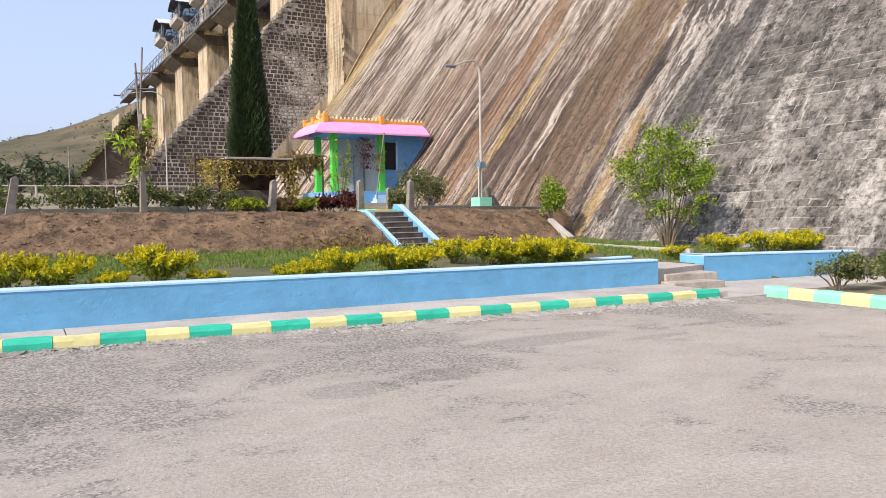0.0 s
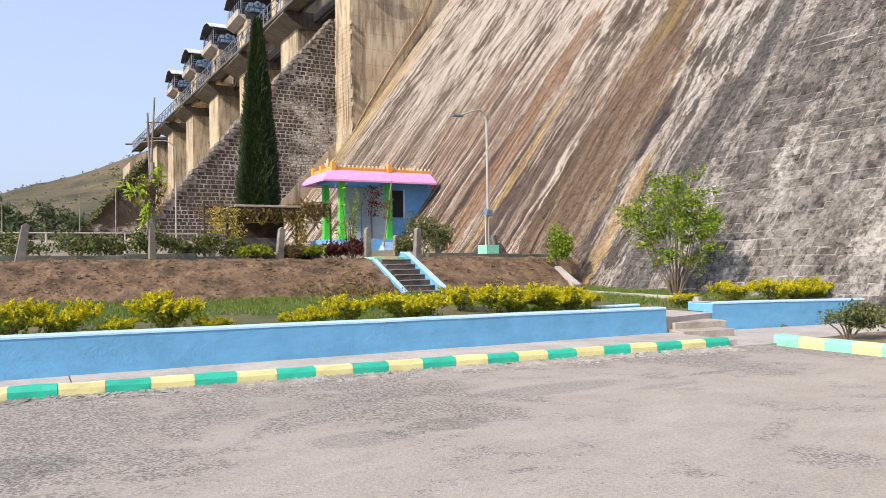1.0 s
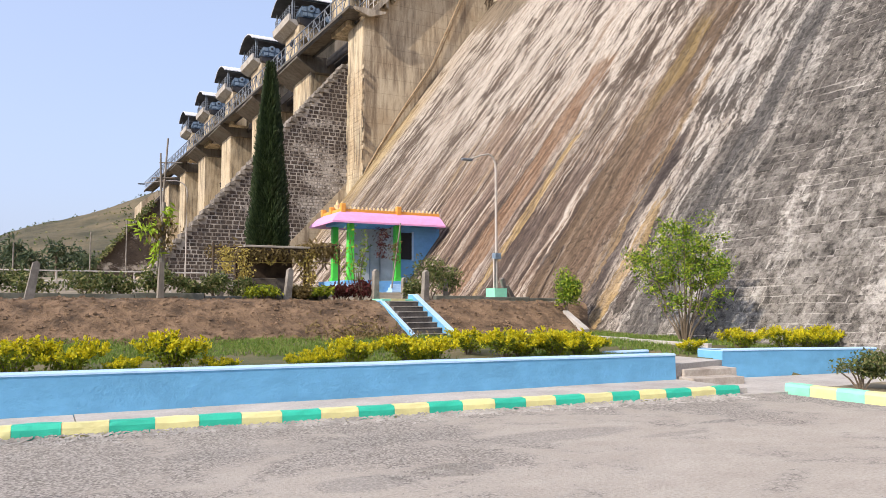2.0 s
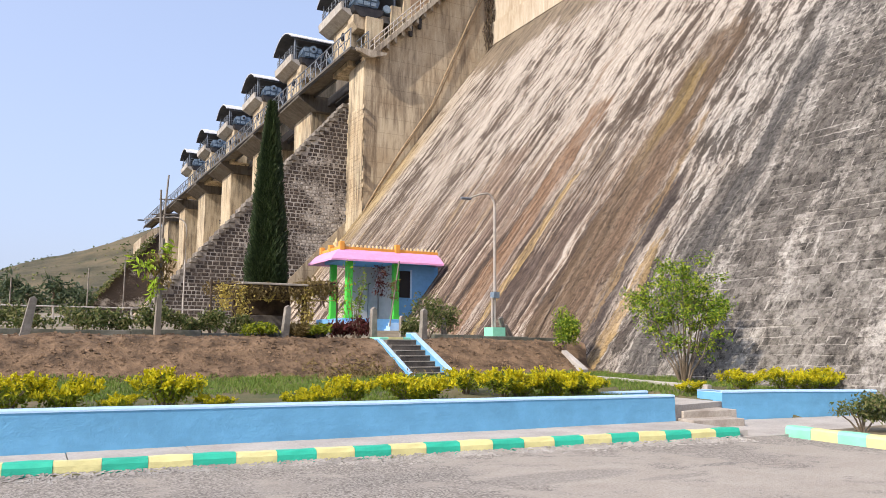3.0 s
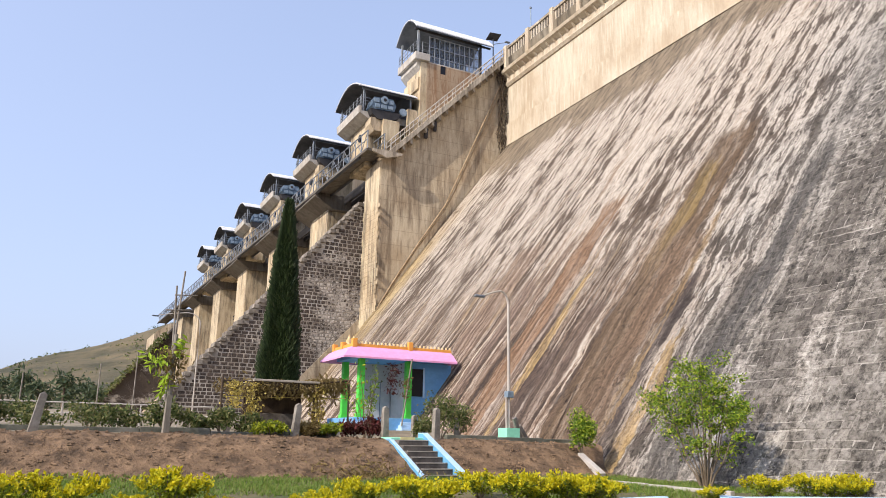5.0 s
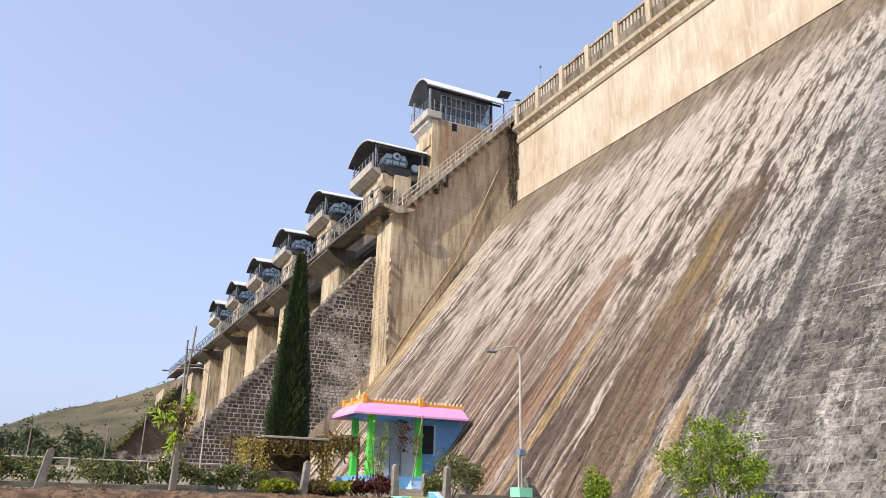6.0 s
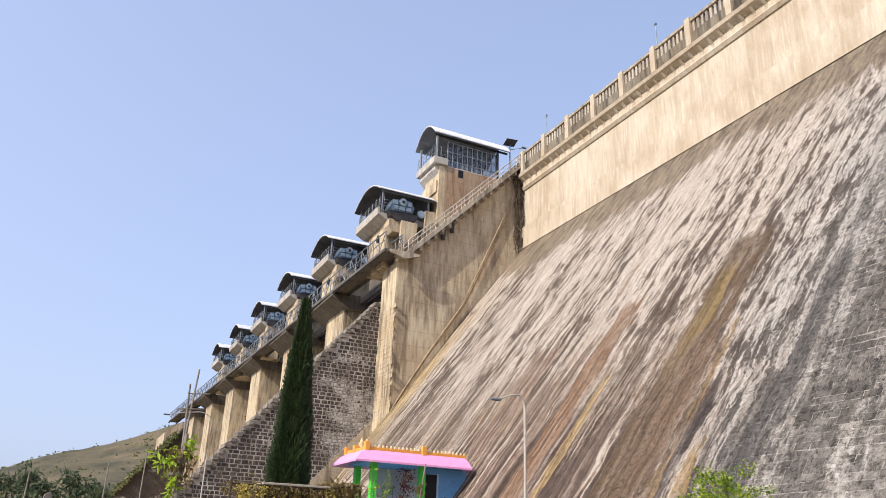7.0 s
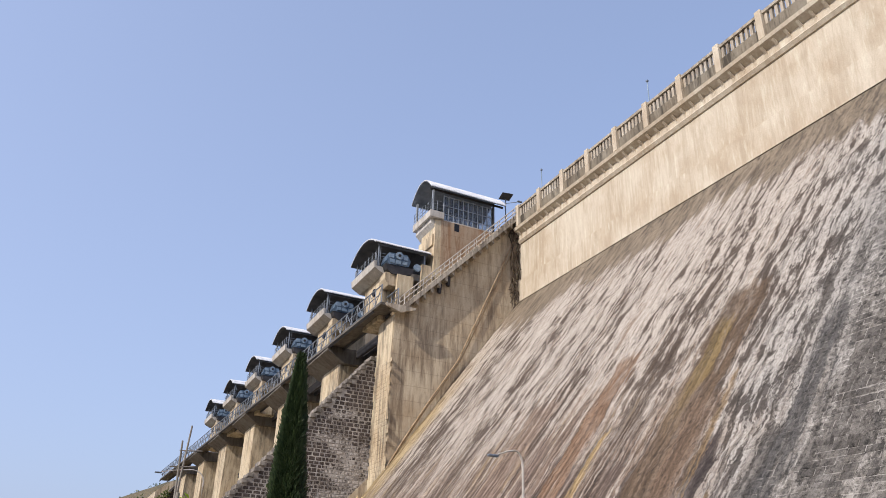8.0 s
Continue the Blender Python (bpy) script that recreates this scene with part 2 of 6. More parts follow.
    for stain in (
            (25.3, 1.4, 17.2, (0.155, 0.105, 0.066), 0.95), (24.1, 0.9, 10.5, (0.20, 0.135, 0.09), 0.85), (22.5, 0.42, 8.6, (0.07, 0.055, 0.05), 0.9),
            (22.9, 0.16, 11.5, (0.42, 0.28, 0.14), 0.6), (30.1, 1.1, 6.0, (0.11, 0.08, 0.066), 1.0), (31.0, 0.26, 10.2, (0.50, 0.35, 0.16), 0.85),
            (32.1, 0.5, 8.5, (0.15, 0.11, 0.09), 0.7), (28.4, 0.7, 8.2, (0.17, 0.125, 0.10), 0.75), (33.2, 0.9, 15.4, (0.24, 0.14, 0.08), 0.85),
            (35.2, 0.35, 13.6, (0.17, 0.11, 0.075), 0.8), (40.4, 1.5, 14.0, (0.26, 0.18, 0.13), 0.6), (37.0, 0.6, 11.0, (0.20, 0.14, 0.11), 0.7)):
        c = stained(c, *stain)
    c = stained(c, 25.75, 0.55, 15.4, (0.25, 0.175, 0.07), 0.7, 10.0)
    for stain in (
            (21.4, 0.30, 5.6, (0.44, 0.30, 0.14), 0.85), (20.7, 0.22, 6.5, (0.09, 0.07, 0.06), 0.8), (19.3, 0.4, 8.0, (0.12, 0.11, 0.10), 0.75),
            (18.6, 0.5, 13.5, (0.10, 0.095, 0.09), 0.85), (13.2, 1.2, 9.0, (0.16, 0.145, 0.125), 0.5), (16.2, 0.8, 12.5, (0.13, 0.115, 0.10), 0.6)):
        c = stained(c, *stain)
    # unwashed brown stone under the upper wall
    up = n.smooth(n.math("ADD", z, n.math("ADD", off(s_mid, 9.0), n.math("ADD", off(s_wide, 9.0), off(s_fine, 5.0)))), 28.2, 29.2)
    c = n.mix(n.math("MULTIPLY", up, 0.92), c, n.mix(n.ramp(s_bits, (0.40, 0.0), (0.58, 1.0)), (0.10, 0.076, 0.052), (0.33, 0.265, 0.19)))
    # stone by stone, and grain
    r = n.math("MULTIPLY", n.math("ADD", n.island(), n.own()), 0.5)
    c = n.mix(0.9, c, n.mix(right, n.ramp(r, (0.0, 0.80), (1.0, 1.0)), n.ramp(r, (0.05, 0.58), (0.9, 1.0))), "MULTIPLY")
    c = n.mix(0.85, c, n.ramp(grain, (0.34, 0.45), (0.54, 1.0)), "MULTIPLY")
    c = n.mix(0.8, c, n.ramp(pit, (0.40, 0.36), (0.48, 1.0)), "MULTIPLY")
    if mortar:
        c = n.mix(n.math("MULTIPLY", n.math("MULTIPLY", right, 0.5), n.ramp(rubble, (0.45, 0.0), (0.6, 1.0))), c, (0.54, 0.505, 0.455))
    n.bump((grain, 0.03), (pit, 0.09), (rubble, 0.05), strength=0.9)
    return n.done(c, 0.9, 0.0, 0.2)


def concrete(name, tone, stain, amount=0.6, boards=True, warm=0.5):
    """Old concrete with board marks, weather streaks running down and patches of repair."""
    n = Nodes(name)
    runs = n.noise((0.9, 0.9, 0.10), 1.0, 6, 0.7)
    fine = n.noise((2.7, 2.7, 0.38), 1.0, 6, 0.72)
    blot = n.noise((0.28, 0.28, 0.28), 1.0, 5, 0.6)
    grain = n.noise((1, 1, 1), 14.0, 4, 0.7)
    c = n.mix(n.ramp(blot, (0.38, 0.0), (0.66, 1.0)), tone, tuple(v * k for v, k in zip(tone, (0.80, 0.74, 0.68))))
    c = n.mix(n.math("MULTIPLY", n.ramp(runs, (0.48, 0.0), (0.62, 1.0)), amount), c, stain)
    c = n.mix(n.math("MULTIPLY", n.ramp(fine, (0.53, 0.0), (0.60, 1.0)), amount * 0.5), c, tuple(v * 0.75 for v in stain))
    c = n.mix(n.math("MULTIPLY", n.ramp(fine, (0.36, 1.0), (0.46, 0.0)), 0.35), c, tuple(min(0.75, v * 1.45) for v in tone))
    c = n.mix(0.5, c, n.ramp(grain, (0.3, 0.6), (0.65, 1.0)), "MULTIPLY")
    hs = [(grain, 0.02), (fine, 0.03)]
    if boards:
        x, y, z = n.split()
        lift = n.math("FRACT", n.math("DIVIDE", z, 1.5))
        joint = n.math("LESS_THAN", n.math("ABSOLUTE", n.math("SUBTRACT", lift, 0.5)), 0.018)
        c = n.mix(n.math("MULTIPLY", joint, 0.3), c, tuple(v * 0.5 for v in stain))
    n.bump(*hs, strength=0.6)
    return n.done(c, 0.88, 0.0, 0.25)


def paint(name, tone, worn, rough=0.6, grime=0.35, scale=2.0):
    """Painted plaster or stone: brushed tone, faded clouds, chips that show the ground, dirt."""
    n = Nodes(name)
    cloud = n.noise((1, 1, 1.6), scale, 5, 0.6)
    brush = n.noise((1, 1, 1.3), 4.5, 5, 0.65)
    chip = n.noise((1, 1, 1), 26.0, 5, 0.75)
    c = n.mix(n.ramp(cloud, (0.35, 0.0), (0.7, 1.0)), tone, tuple(v * (1 - 0.35 * grime) for v in tone))
    c = n.mix(n.math("MULTIPLY", n.ramp(brush, (0.45, 0.0), (0.75, 1.0)), 0.35), c, tuple(min(0.85, v * 1.25 + 0.02) for v in tone))
    c = n.mix(n.math("MULTIPLY", n.ramp(chip, (0.66, 0.0), (0.72, 1.0)), 0.75), c, worn)
    c = n.mix(1.0, c, n.ramp(n.own(), (0.0, 0.9), (1.0, 1.0)), "MULTIPLY")
    n.bump((brush, 0.02), (chip, 0.010), strength=0.8)
    return n.done(c, rough, 0.0, 0.35)


def leaf(name, *tones, gloss=0.55):
    """Leaves, each with its own tone out of a row of tones."""
    n = Nodes(name)
    c = n.ramp(n.island(), *[(i / max(1, len(tones) - 1), t) for i, t in enumerate(tones)])
    cloud = n.noise((1, 1, 1), 3.0, 3, 0.6)
    c = n.mix(0.5, c, n.ramp(cloud, (0.3, 0.6), (0.7, 1.0)), "MULTIPLY")
    n.b.inputs["Subsurface Weight"].default_value = 0.0
    tr = n.node("ShaderNodeBsdfTranslucent")
    n.put(c, tr.inputs["Color"])
    mixer = n.node("ShaderNodeMixShader")
    mixer.inputs[0].default_value = 0.3
    n.done(c, gloss, 0.0, 0.3)
    n.t.links.new(n.b.outputs[0], mixer.inputs[1])
    n.t.links.new(tr.outputs[0], mixer.inputs[2])
    n.t.links.new(mixer.outputs[0], n.t.nodes["Material Output"].inputs["Surface"])
    return n.m


def clear_pane(name):
    """Thin window glass, mostly clear, with a film of dust."""
    n = Nodes(name)
    dust = n.noise((1, 1, 1), 2.0, 4, 0.6)
    n.done(n.ramp(dust, (0.3, (0.07, 0.085, 0.105)), (0.7, (0.15, 0.17, 0.20))), 0.15, 0.0, 0.5)
    clear = n.node("ShaderNodeBsdfTransparent")
    mixer = n.node("ShaderNodeMixShader")
    n.put(n.ramp(dust, (0.35, 0.30), (0.65, 0.55)), mixer.inputs[0])
    n.t.links.new(clear.outputs[0], mixer.inputs[1])
    n.t.links.new(n.b.outputs[0], mixer.inputs[2])
    n.t.links.new(mixer.outputs[0], n.t.nodes["Material Output"].inputs["Surface"])
    return n.m


def road_surface(name):
    """Worn asphalt under pale dust, with bare patches where the chippings show."""
    n = Nodes(name)
    big = n.noise((0.4, 0.45, 1), 1.0, 7, 0.66, 0.3)
    mid = n.noise((1.3, 1.7, 1), 1.0, 7, 0.7, 0.2)
    chips = n.node("ShaderNodeTexVoronoi")
    n.put(n.pos, chips.inputs["Vector"])
    chips.inputs["Scale"].default_value = 46.0
    grit = n.noise((1, 1, 1), 30.0, 4, 0.75)
    dust = n.mix(n.ramp(mid, (0.35, 0.0), (0.7, 1.0)), (0.37, 0.33, 0.285), (0.46, 0.42, 0.37))
    bare = n.mix(n.ramp(chips.outputs["Color"], (0.2, 0.0), (0.8, 1.0)), (0.12, 0.108, 0.096), (0.42, 0.385, 0.345))
    m = n.math("ADD", n.math("MULTIPLY", big, 0.62), n.math("MULTIPLY", mid, 0.38))
    x, y, z = n.split()
    m = n.math("ADD", m, n.math("MULTIPLY", n.smooth(x, 4.0, -1.0), 0.07))
    m = n.math("ADD", m, n.math("MULTIPLY", n.smooth(y, 6.0, 8.2), 0.085))
    m = n.math("ADD", m, n.math("MULTIPLY", n.math("SUBTRACT", grit, 0.5), 0.22))
    c = n.mix(n.ramp(m, (0.53, 0.0), (0.585, 0.8)), dust, bare)
    # small scuffed hollows
    for px, py, rx, ry, much in ((-0.1, 6.9, 0.5, 0.42, 0.9), (-0.35, 6.25, 0.3, 0.12, 0.7), (2.6, 6.4, 0.5, 0.3, 0.5), (8.17, 7.45, 0.4, 0.10, 0.7), (5.6, 7.6, 1.2, 0.35, 0.5), (6.9, 7.0, 0.6, 0.12, 0.4), (3.57, 6.53, 0.45, 0.28, 0.6), (3.26, 4.8, 0.16, 0.05, 0.8), (3.0, 8.3, 2.2, 0.35, 0.35)):
        d = n.math("ADD", n.math("POWER", n.math("DIVIDE", n.math("SUBTRACT", x, px), rx), 2.0), n.math("POWER", n.math("DIVIDE", n.math("SUBTRACT", y, py), ry), 2.0))
        d = n.math("ADD", d, n.math("MULTIPLY", n.math("SUBTRACT", grit, 0.5), 1.2))
        c = n.mix(n.math("MULTIPLY", n.smooth(d, 1.25, 0.55), much), c, n.mix(n.ramp(chips.outputs["Color"], (0.2, 0.0), (0.9, 1.0)), (0.13, 0.12, 0.11), (0.36, 0.34, 0.31)))
    c = n.mix(0.7, c, n.ramp(grit, (0.32, 0.55), (0.58, 1.0)), "MULTIPLY")
    n.bump((grit, 0.014), (mid, 0.02), strength=0.7)
    return n.done(c, 0.92, 0.0, 0.2)


M_DAM, M_DAM_BED = dam_stone("dam_stone"), dam_stone("dam_mortar", True)
M_BAND = concrete("pale_upper_concrete", (0.60, 0.53, 0.42), (0.38, 0.30, 0.21), 0.4, False)
M_PARAPET = concrete("stained_parapet", (0.26, 0.23, 0.18), (0.06, 0.05, 0.038), 0.95, False)
M_CORNICE = concrete("cornice_concrete", (0.50, 0.45, 0.37), (0.16, 0.13, 0.10), 0.7, False)
M_BLOCK = concrete("abutment_concrete", (0.56, 0.47, 0.34), (0.19, 0.14, 0.095), 0.75)
M_PIER = concrete("pier_concrete", (0.60, 0.50, 0.35), (0.09, 0.075, 0.062), 0.72, False)
M_RUST = concrete("rust_stained_concrete", (0.44, 0.34, 0.24), (0.27, 0.14, 0.07), 0.8)
def rubble_wall(name):
    """Dark rubble with white bloom in patches."""
    n = Nodes(name)
    patch = n.noise((0.16, 0.16, 0.22), 1.0, 6, 0.68)
    fine = n.noise((1, 1, 1), 5.0, 5, 0.7)
    c = n.ramp(fine, (0.3, (0.045, 0.036, 0.03)), (0.7, (0.15, 0.12, 0.10)))
    c = n.mix(0.8, c, n.ramp(n.island(), (0.0, 0.5), (1.0, 1.0)), "MULTIPLY")
    x, y, z = n.split()
    bloom = n.math("ADD", patch, n.math("MULTIPLY", n.math("SUBTRACT", fine, 0.5), 0.35))
    foot = n.math("MULTIPLY", n.smooth(x, 17.0, 25.0), n.smooth(z, 21.0, 12.0))
    bloom = n.math("ADD", bloom, n.math("MULTIPLY", foot, 0.10))
    c = n.mix(n.ramp(bloom, (0.56, 0.0), (0.64, 0.85)), c, (0.50, 0.455, 0.40))
    n.bump((fine, 0.04), strength=0.7)
    return n.done(c, 0.9, 0.0, 0.2)


M_BASALT = rubble_wall("dark_rubble")
M_DECK = concrete("grey_deck_concrete", (0.17, 0.155, 0.135), (0.07, 0.06, 0.05), 0.6, False)
M_SLAB = concrete("pale_slab_concrete", (0.52, 0.50, 0.46), (0.22, 0.20, 0.18), 0.4, False)
M_LIME = surface("pale_mortar", (0.28, 0.245, 0.205), (0.62, 0.57, 0.50), 0.45, 7.0, relief=0.02, lo=0.45, hi=0.72)
M_WALLCAP = surface("weathered_coping_stone", (0.10, 0.085, 0.07), (0.36, 0.32, 0.27), 1.2, 9.0, relief=0.03, spread=0.2)
M_ROAD = road_surface("worn_asphalt")
M_PAVE = surface("cement_paving", (0.42, 0.385, 0.35), (0.55, 0.515, 0.47), 1.2, 22.0, relief=0.006, spread=0.06)
M_STEP = surface("cement_step", (0.36, 0.31, 0.26), (0.52, 0.47, 0.41), 2.0, 20.0, relief=0.006)
M_BLUE = paint("sky_blue_limewash", (0.14, 0.40, 0.64), (0.28, 0.46, 0.62), 0.75, 0.5, 1.3)
# pale blue paint; on wall tops it puts the sunlight into the colour
M_BLUE_TOP = paint("pale_and_sunlit_blue_limewash", (0.42, 0.62, 0.85), (0.55, 0.62, 0.68), 0.75, 0.3, 2.0)
M_KERB_G = paint("green_kerb_paint", (0.02, 0.50, 0.34), (0.25, 0.42, 0.33), 0.55, 0.4, 4.0)
M_KERB_Y = paint("yellow_kerb_paint", (0.76, 0.70, 0.33), (0.55, 0.50, 0.32), 0.6, 0.4, 4.0)
M_MINT = paint("mint_kerb_paint", (0.26, 0.70, 0.50), (0.40, 0.55, 0.46), 0.6, 0.3, 4.0)
M_PINK = paint("pink_roof_paint", (0.80, 0.35, 0.60), (0.80, 0.48, 0.64), 0.5, 0.2)
M_ORANGE = paint("orange_trim_paint", (0.80, 0.36, 0.07), (0.72, 0.5, 0.25), 0.6, 0.3, 5.0)
M_CREAM = paint("cream_baluster_paint", (0.72, 0.55, 0.30), (0.5, 0.4, 0.3), 0.7, 0.4, 5.0)
M_LIMEGREEN = paint("bright_green_paint", (0.07, 0.62, 0.07), (0.2, 0.5, 0.15), 0.5, 0.3, 4.0)
M_SKYWALL = paint("light_blue_wall_paint", (0.16, 0.40, 0.70), (0.3, 0.42, 0.58), 0.7, 0.4, 2.0)
M_WHITE = paint("white_wall_paint", (0.52, 0.51, 0.49), (0.36, 0.34, 0.31), 0.7, 0.4, 2.5)
M_BLACK = surface("dark_opening", (0.006, 0.007, 0.012), (0.012, 0.014, 0.02), 1.0, 8.0, rough=0.5)
M_STEEL = surface("grey_steel_paint", (0.15, 0.175, 0.21), (0.26, 0.29, 0.33), 0.8, 10.0, rough=0.55, metal=0.3, relief=0.004)
M_DARKSTEEL = surface("dark_gate_steel", (0.035, 0.035, 0.04), (0.075, 0.07, 0.07), 0.6, 8.0, rough=0.6, metal=0.3, relief=0.006)
M_MACHINE = surface("blue_grey_machine_paint", (0.06, 0.10, 0.15), (0.15, 0.21, 0.28), 1.4, 9.0, rough=0.45, metal=0.2, relief=0.004)
M_DISC = surface("pale_machine_cover", (0.15, 0.22, 0.29), (0.30, 0.38, 0.46), 2.0, 9.0, rough=0.5, metal=0.1)
M_SHEET = surface("white_roof_sheet", (0.62, 0.62, 0.61), (0.78, 0.78, 0.77), 0.7, 9.0, rough=0.5, metal=0.2, relief=0.003)
# dark tone that holds the shade inside the roofed houses
M_UNDER = surface("shaded_interior_sheet", (0.05, 0.055, 0.065), (0.10, 0.105, 0.12), 0.8, 9.0, rough=0.6)
M_FRAME = surface("pale_window_frame_paint", (0.22, 0.25, 0.28), (0.36, 0.39, 0.42), 1.5, 12.0, rough=0.5, relief=0.002)
M_PANE = clear_pane("dusty_window_pane")
M_GALV = surface("galvanised_pipe", (0.46, 0.42, 0.37), (0.62, 0.57, 0.51), 2.0, 20.0, rough=0.5, metal=0.2, relief=0.002)
M_RUSTY = surface("rusty_pipe", (0.30, 0.21, 0.12), (0.48, 0.36, 0.23), 1.0, 12.0, rough=0.8, relief=0.004)
M_POST = surface("weathered_concrete_post", (0.17, 0.15, 0.125), (0.33, 0.30, 0.26), 3.0, 22.0, relief=0.01)
M_COPING = surface("mossy_low_kerb", (0.055, 0.065, 0.045), (0.19, 0.185, 0.155), 1.5, 14.0, relief=0.01)
M_SOIL = surface("turned_red_soil", (0.085, 0.054, 0.031), (0.31, 0.20, 0.118), 1.8, 6.0, relief=0.16, spread=0.2)
M_CLOD = surface("soil_clods", (0.12, 0.076, 0.045), (0.33, 0.215, 0.13), 1.5, 12.0, relief=0.03, spread=0.25)
M_TERRACE = surface("dry_terrace_earth", (0.17, 0.14, 0.09), (0.33, 0.28, 0.20), 0.5, 8.0, relief=0.03)
M_LAWN = surface("lawn_earth", (0.075, 0.095, 0.035), (0.17, 0.14, 0.075), 0.8, 10.0, relief=0.03)
M_HILL = surface("dry_scrub_hill", (0.06, 0.058, 0.03), (0.165, 0.13, 0.072), 0.03, 0.5, relief=1.0, lo=0.4, hi=0.62)
M_PEBBLE = surface("pale_gravel", (0.42, 0.39, 0.35), (0.70, 0.66, 0.60), 3.0, 20.0, relief=0.004, spread=0.3)
M_DARKPEBBLE = surface("brown_gravel", (0.26, 0.235, 0.205), (0.46, 0.43, 0.39), 3.0, 20.0, relief=0.004, spread=0.3)
M_GRASS = leaf("grass_blades", (0.10, 0.19, 0.025), (0.17, 0.27, 0.045), (0.27, 0.29, 0.09))
M_GOLD = leaf("golden_leaves", (0.50, 0.42, 0.008), (0.72, 0.61, 0.012), (0.36, 0.38, 0.012), (0.80, 0.70, 0.03))
M_GOLDGREEN = leaf("inner_green_leaves", (0.10, 0.15, 0.015), (0.22, 0.28, 0.02), (0.38, 0.40, 0.02))
M_CYPRESS = leaf("cypress_sprays", (0.018, 0.036, 0.012), (0.035, 0.062, 0.02), (0.06, 0.09, 0.03))
M_FRESH = leaf("fresh_green_leaves", (0.06, 0.13, 0.015), (0.18, 0.30, 0.022), (0.47, 0.54, 0.05))
M_SHRUB = leaf("shrub_leaves", (0.045, 0.075, 0.02), (0.10, 0.14, 0.04), (0.20, 0.22, 0.07), (0.30, 0.27, 0.12))
M_REDLEAF = leaf("dark_red_leaves", (0.07, 0.014, 0.014), (0.14, 0.03, 0.028), (0.10, 0.055, 0.03))
M_YELLOWFLOWER = leaf("marigold_garland", (0.55, 0.42, 0.08), (0.62, 0.52, 0.16), (0.38, 0.30, 0.08))
M_DRYLEAF = leaf("dry_leaf_fringe", (0.13, 0.09, 0.03), (0.27, 0.20, 0.08), (0.19, 0.14, 0.05))
M_PALM = leaf("grey_green_fronds", (0.045, 0.075, 0.045), (0.09, 0.13, 0.065), (0.16, 0.18, 0.09))
M_BRIGHTFROND = leaf("bright_fronds", (0.28, 0.45, 0.03), (0.45, 0.58, 0.05))
M_BARK = surface("bark", (0.12, 0.09, 0.06), (0.24, 0.19, 0.14), 4.0, 25.0, stretch=(1, 1, 0.3), relief=0.01)
M_WOOD = surface("grey_pole_wood", (0.16, 0.14, 0.115), (0.30, 0.27, 0.23), 3.0, 25.0, stretch=(1, 1, 0.15), relief=0.006)
M_DARKWOOD = surface("dark_canopy_wood", (0.05, 0.035, 0.025), (0.11, 0.08, 0.055), 3.0, 25.0, relief=0.006)
M_THATCH = surface("canopy_sheet", (0.34, 0.30, 0.25), (0.48, 0.44, 0.38), 2.0, 14.0, relief=0.01)
M_STAIR = surface("dark_stair_stone", (0.07, 0.06, 0.055), (0.16, 0.14, 0.12), 2.5, 18.0, relief=0.01)

# ---- plan ----
# x runs at right angles to the dam, y along its crest
SLOPE = 0.75
TOE_X, TOE_Z, BAND_Z, BAND_X = 17.0, 0.55, 33.3, 41.56
END_Y = 67.0
SKEW = -0.018
rnd = random.Random(5)


def face_x(z):
    return TOE_X + (z - TOE_Z) * SLOPE


def wall_y(x):
    return 11.38 - 0.036 * x


def kerb_y(x):
    return 10.17 - 0.0855 * x


def step01(a, b, t):
    t = max(0.0, min(1.0, (t - a) / (b - a)))
    return t * t * (3 - 2 * t)


def lerp_table(table, x):
    for (x0, y0), (x1, y1) in zip(table, table[1:]):
        if x <= x1:
            return y0 + (y1 - y0) * max(0.0, (x - x0)) / (x1 - x0)
    return table[-1][1]


def ground_z(x, y):
    z = -0.08
    back = y - (wall_y(x) if x < 10.95 else 13.3 if x < 12.5 else 11.40 - 0.115 * (x - 12.6))
    if back > 0.2:
        z = 0.46 + 0.10 * step01(0.5, 7, back)
        z += step01(19.3, 22.4, y) * (1.14 - 0.004 * x) * (1 - 0.9 * step01(15.9, 16.8, x) * step01(22.6, 21.0, y))
        z += 0.5 * step01(24, 40, y) + 1.5 * step01(40, 75, y)
        z += 0.05 * noise.noise((x * 0.6, y * 0.6, 0)) + 0.03 * noise.noise((x * 1.7, y * 1.7, 3))
        if 19.0 < y < 22.8:
            z += 0.07 * noise.noise((x * 1.3, y * 1.9, 7)) + 0.04 * noise.noise((x * 4, y * 4, 2))
    if y > 150:
        ridge = lerp_table([(-900, 20), (-300, 6), (-110, 6), (-29, 39), (4, 54), (40, 67), (67, 79), (140, 96), (500, 110), (1500, 90)], x)
        rise = step01(215, 600, y) if y < 600 else 1 - 0.6 * step01(600, 1300, y)
        z += 0.955 * ridge * rise + 3.0 * step01(215, 320, y) * noise.noise((x * 0.02, y * 0.02, 1)) + 1.2 * step01(215, 320, y) * noise.noise((x * 0.08, y * 0.08, 5))
    return z


def spread_lines(*spans):
    out = []
    for a, b, s in spans:
        n = max(1, round((b - a) / s))
        out += [a + (b - a) * i / n for i in range(n)]
    return out + [spans[-1][1]]


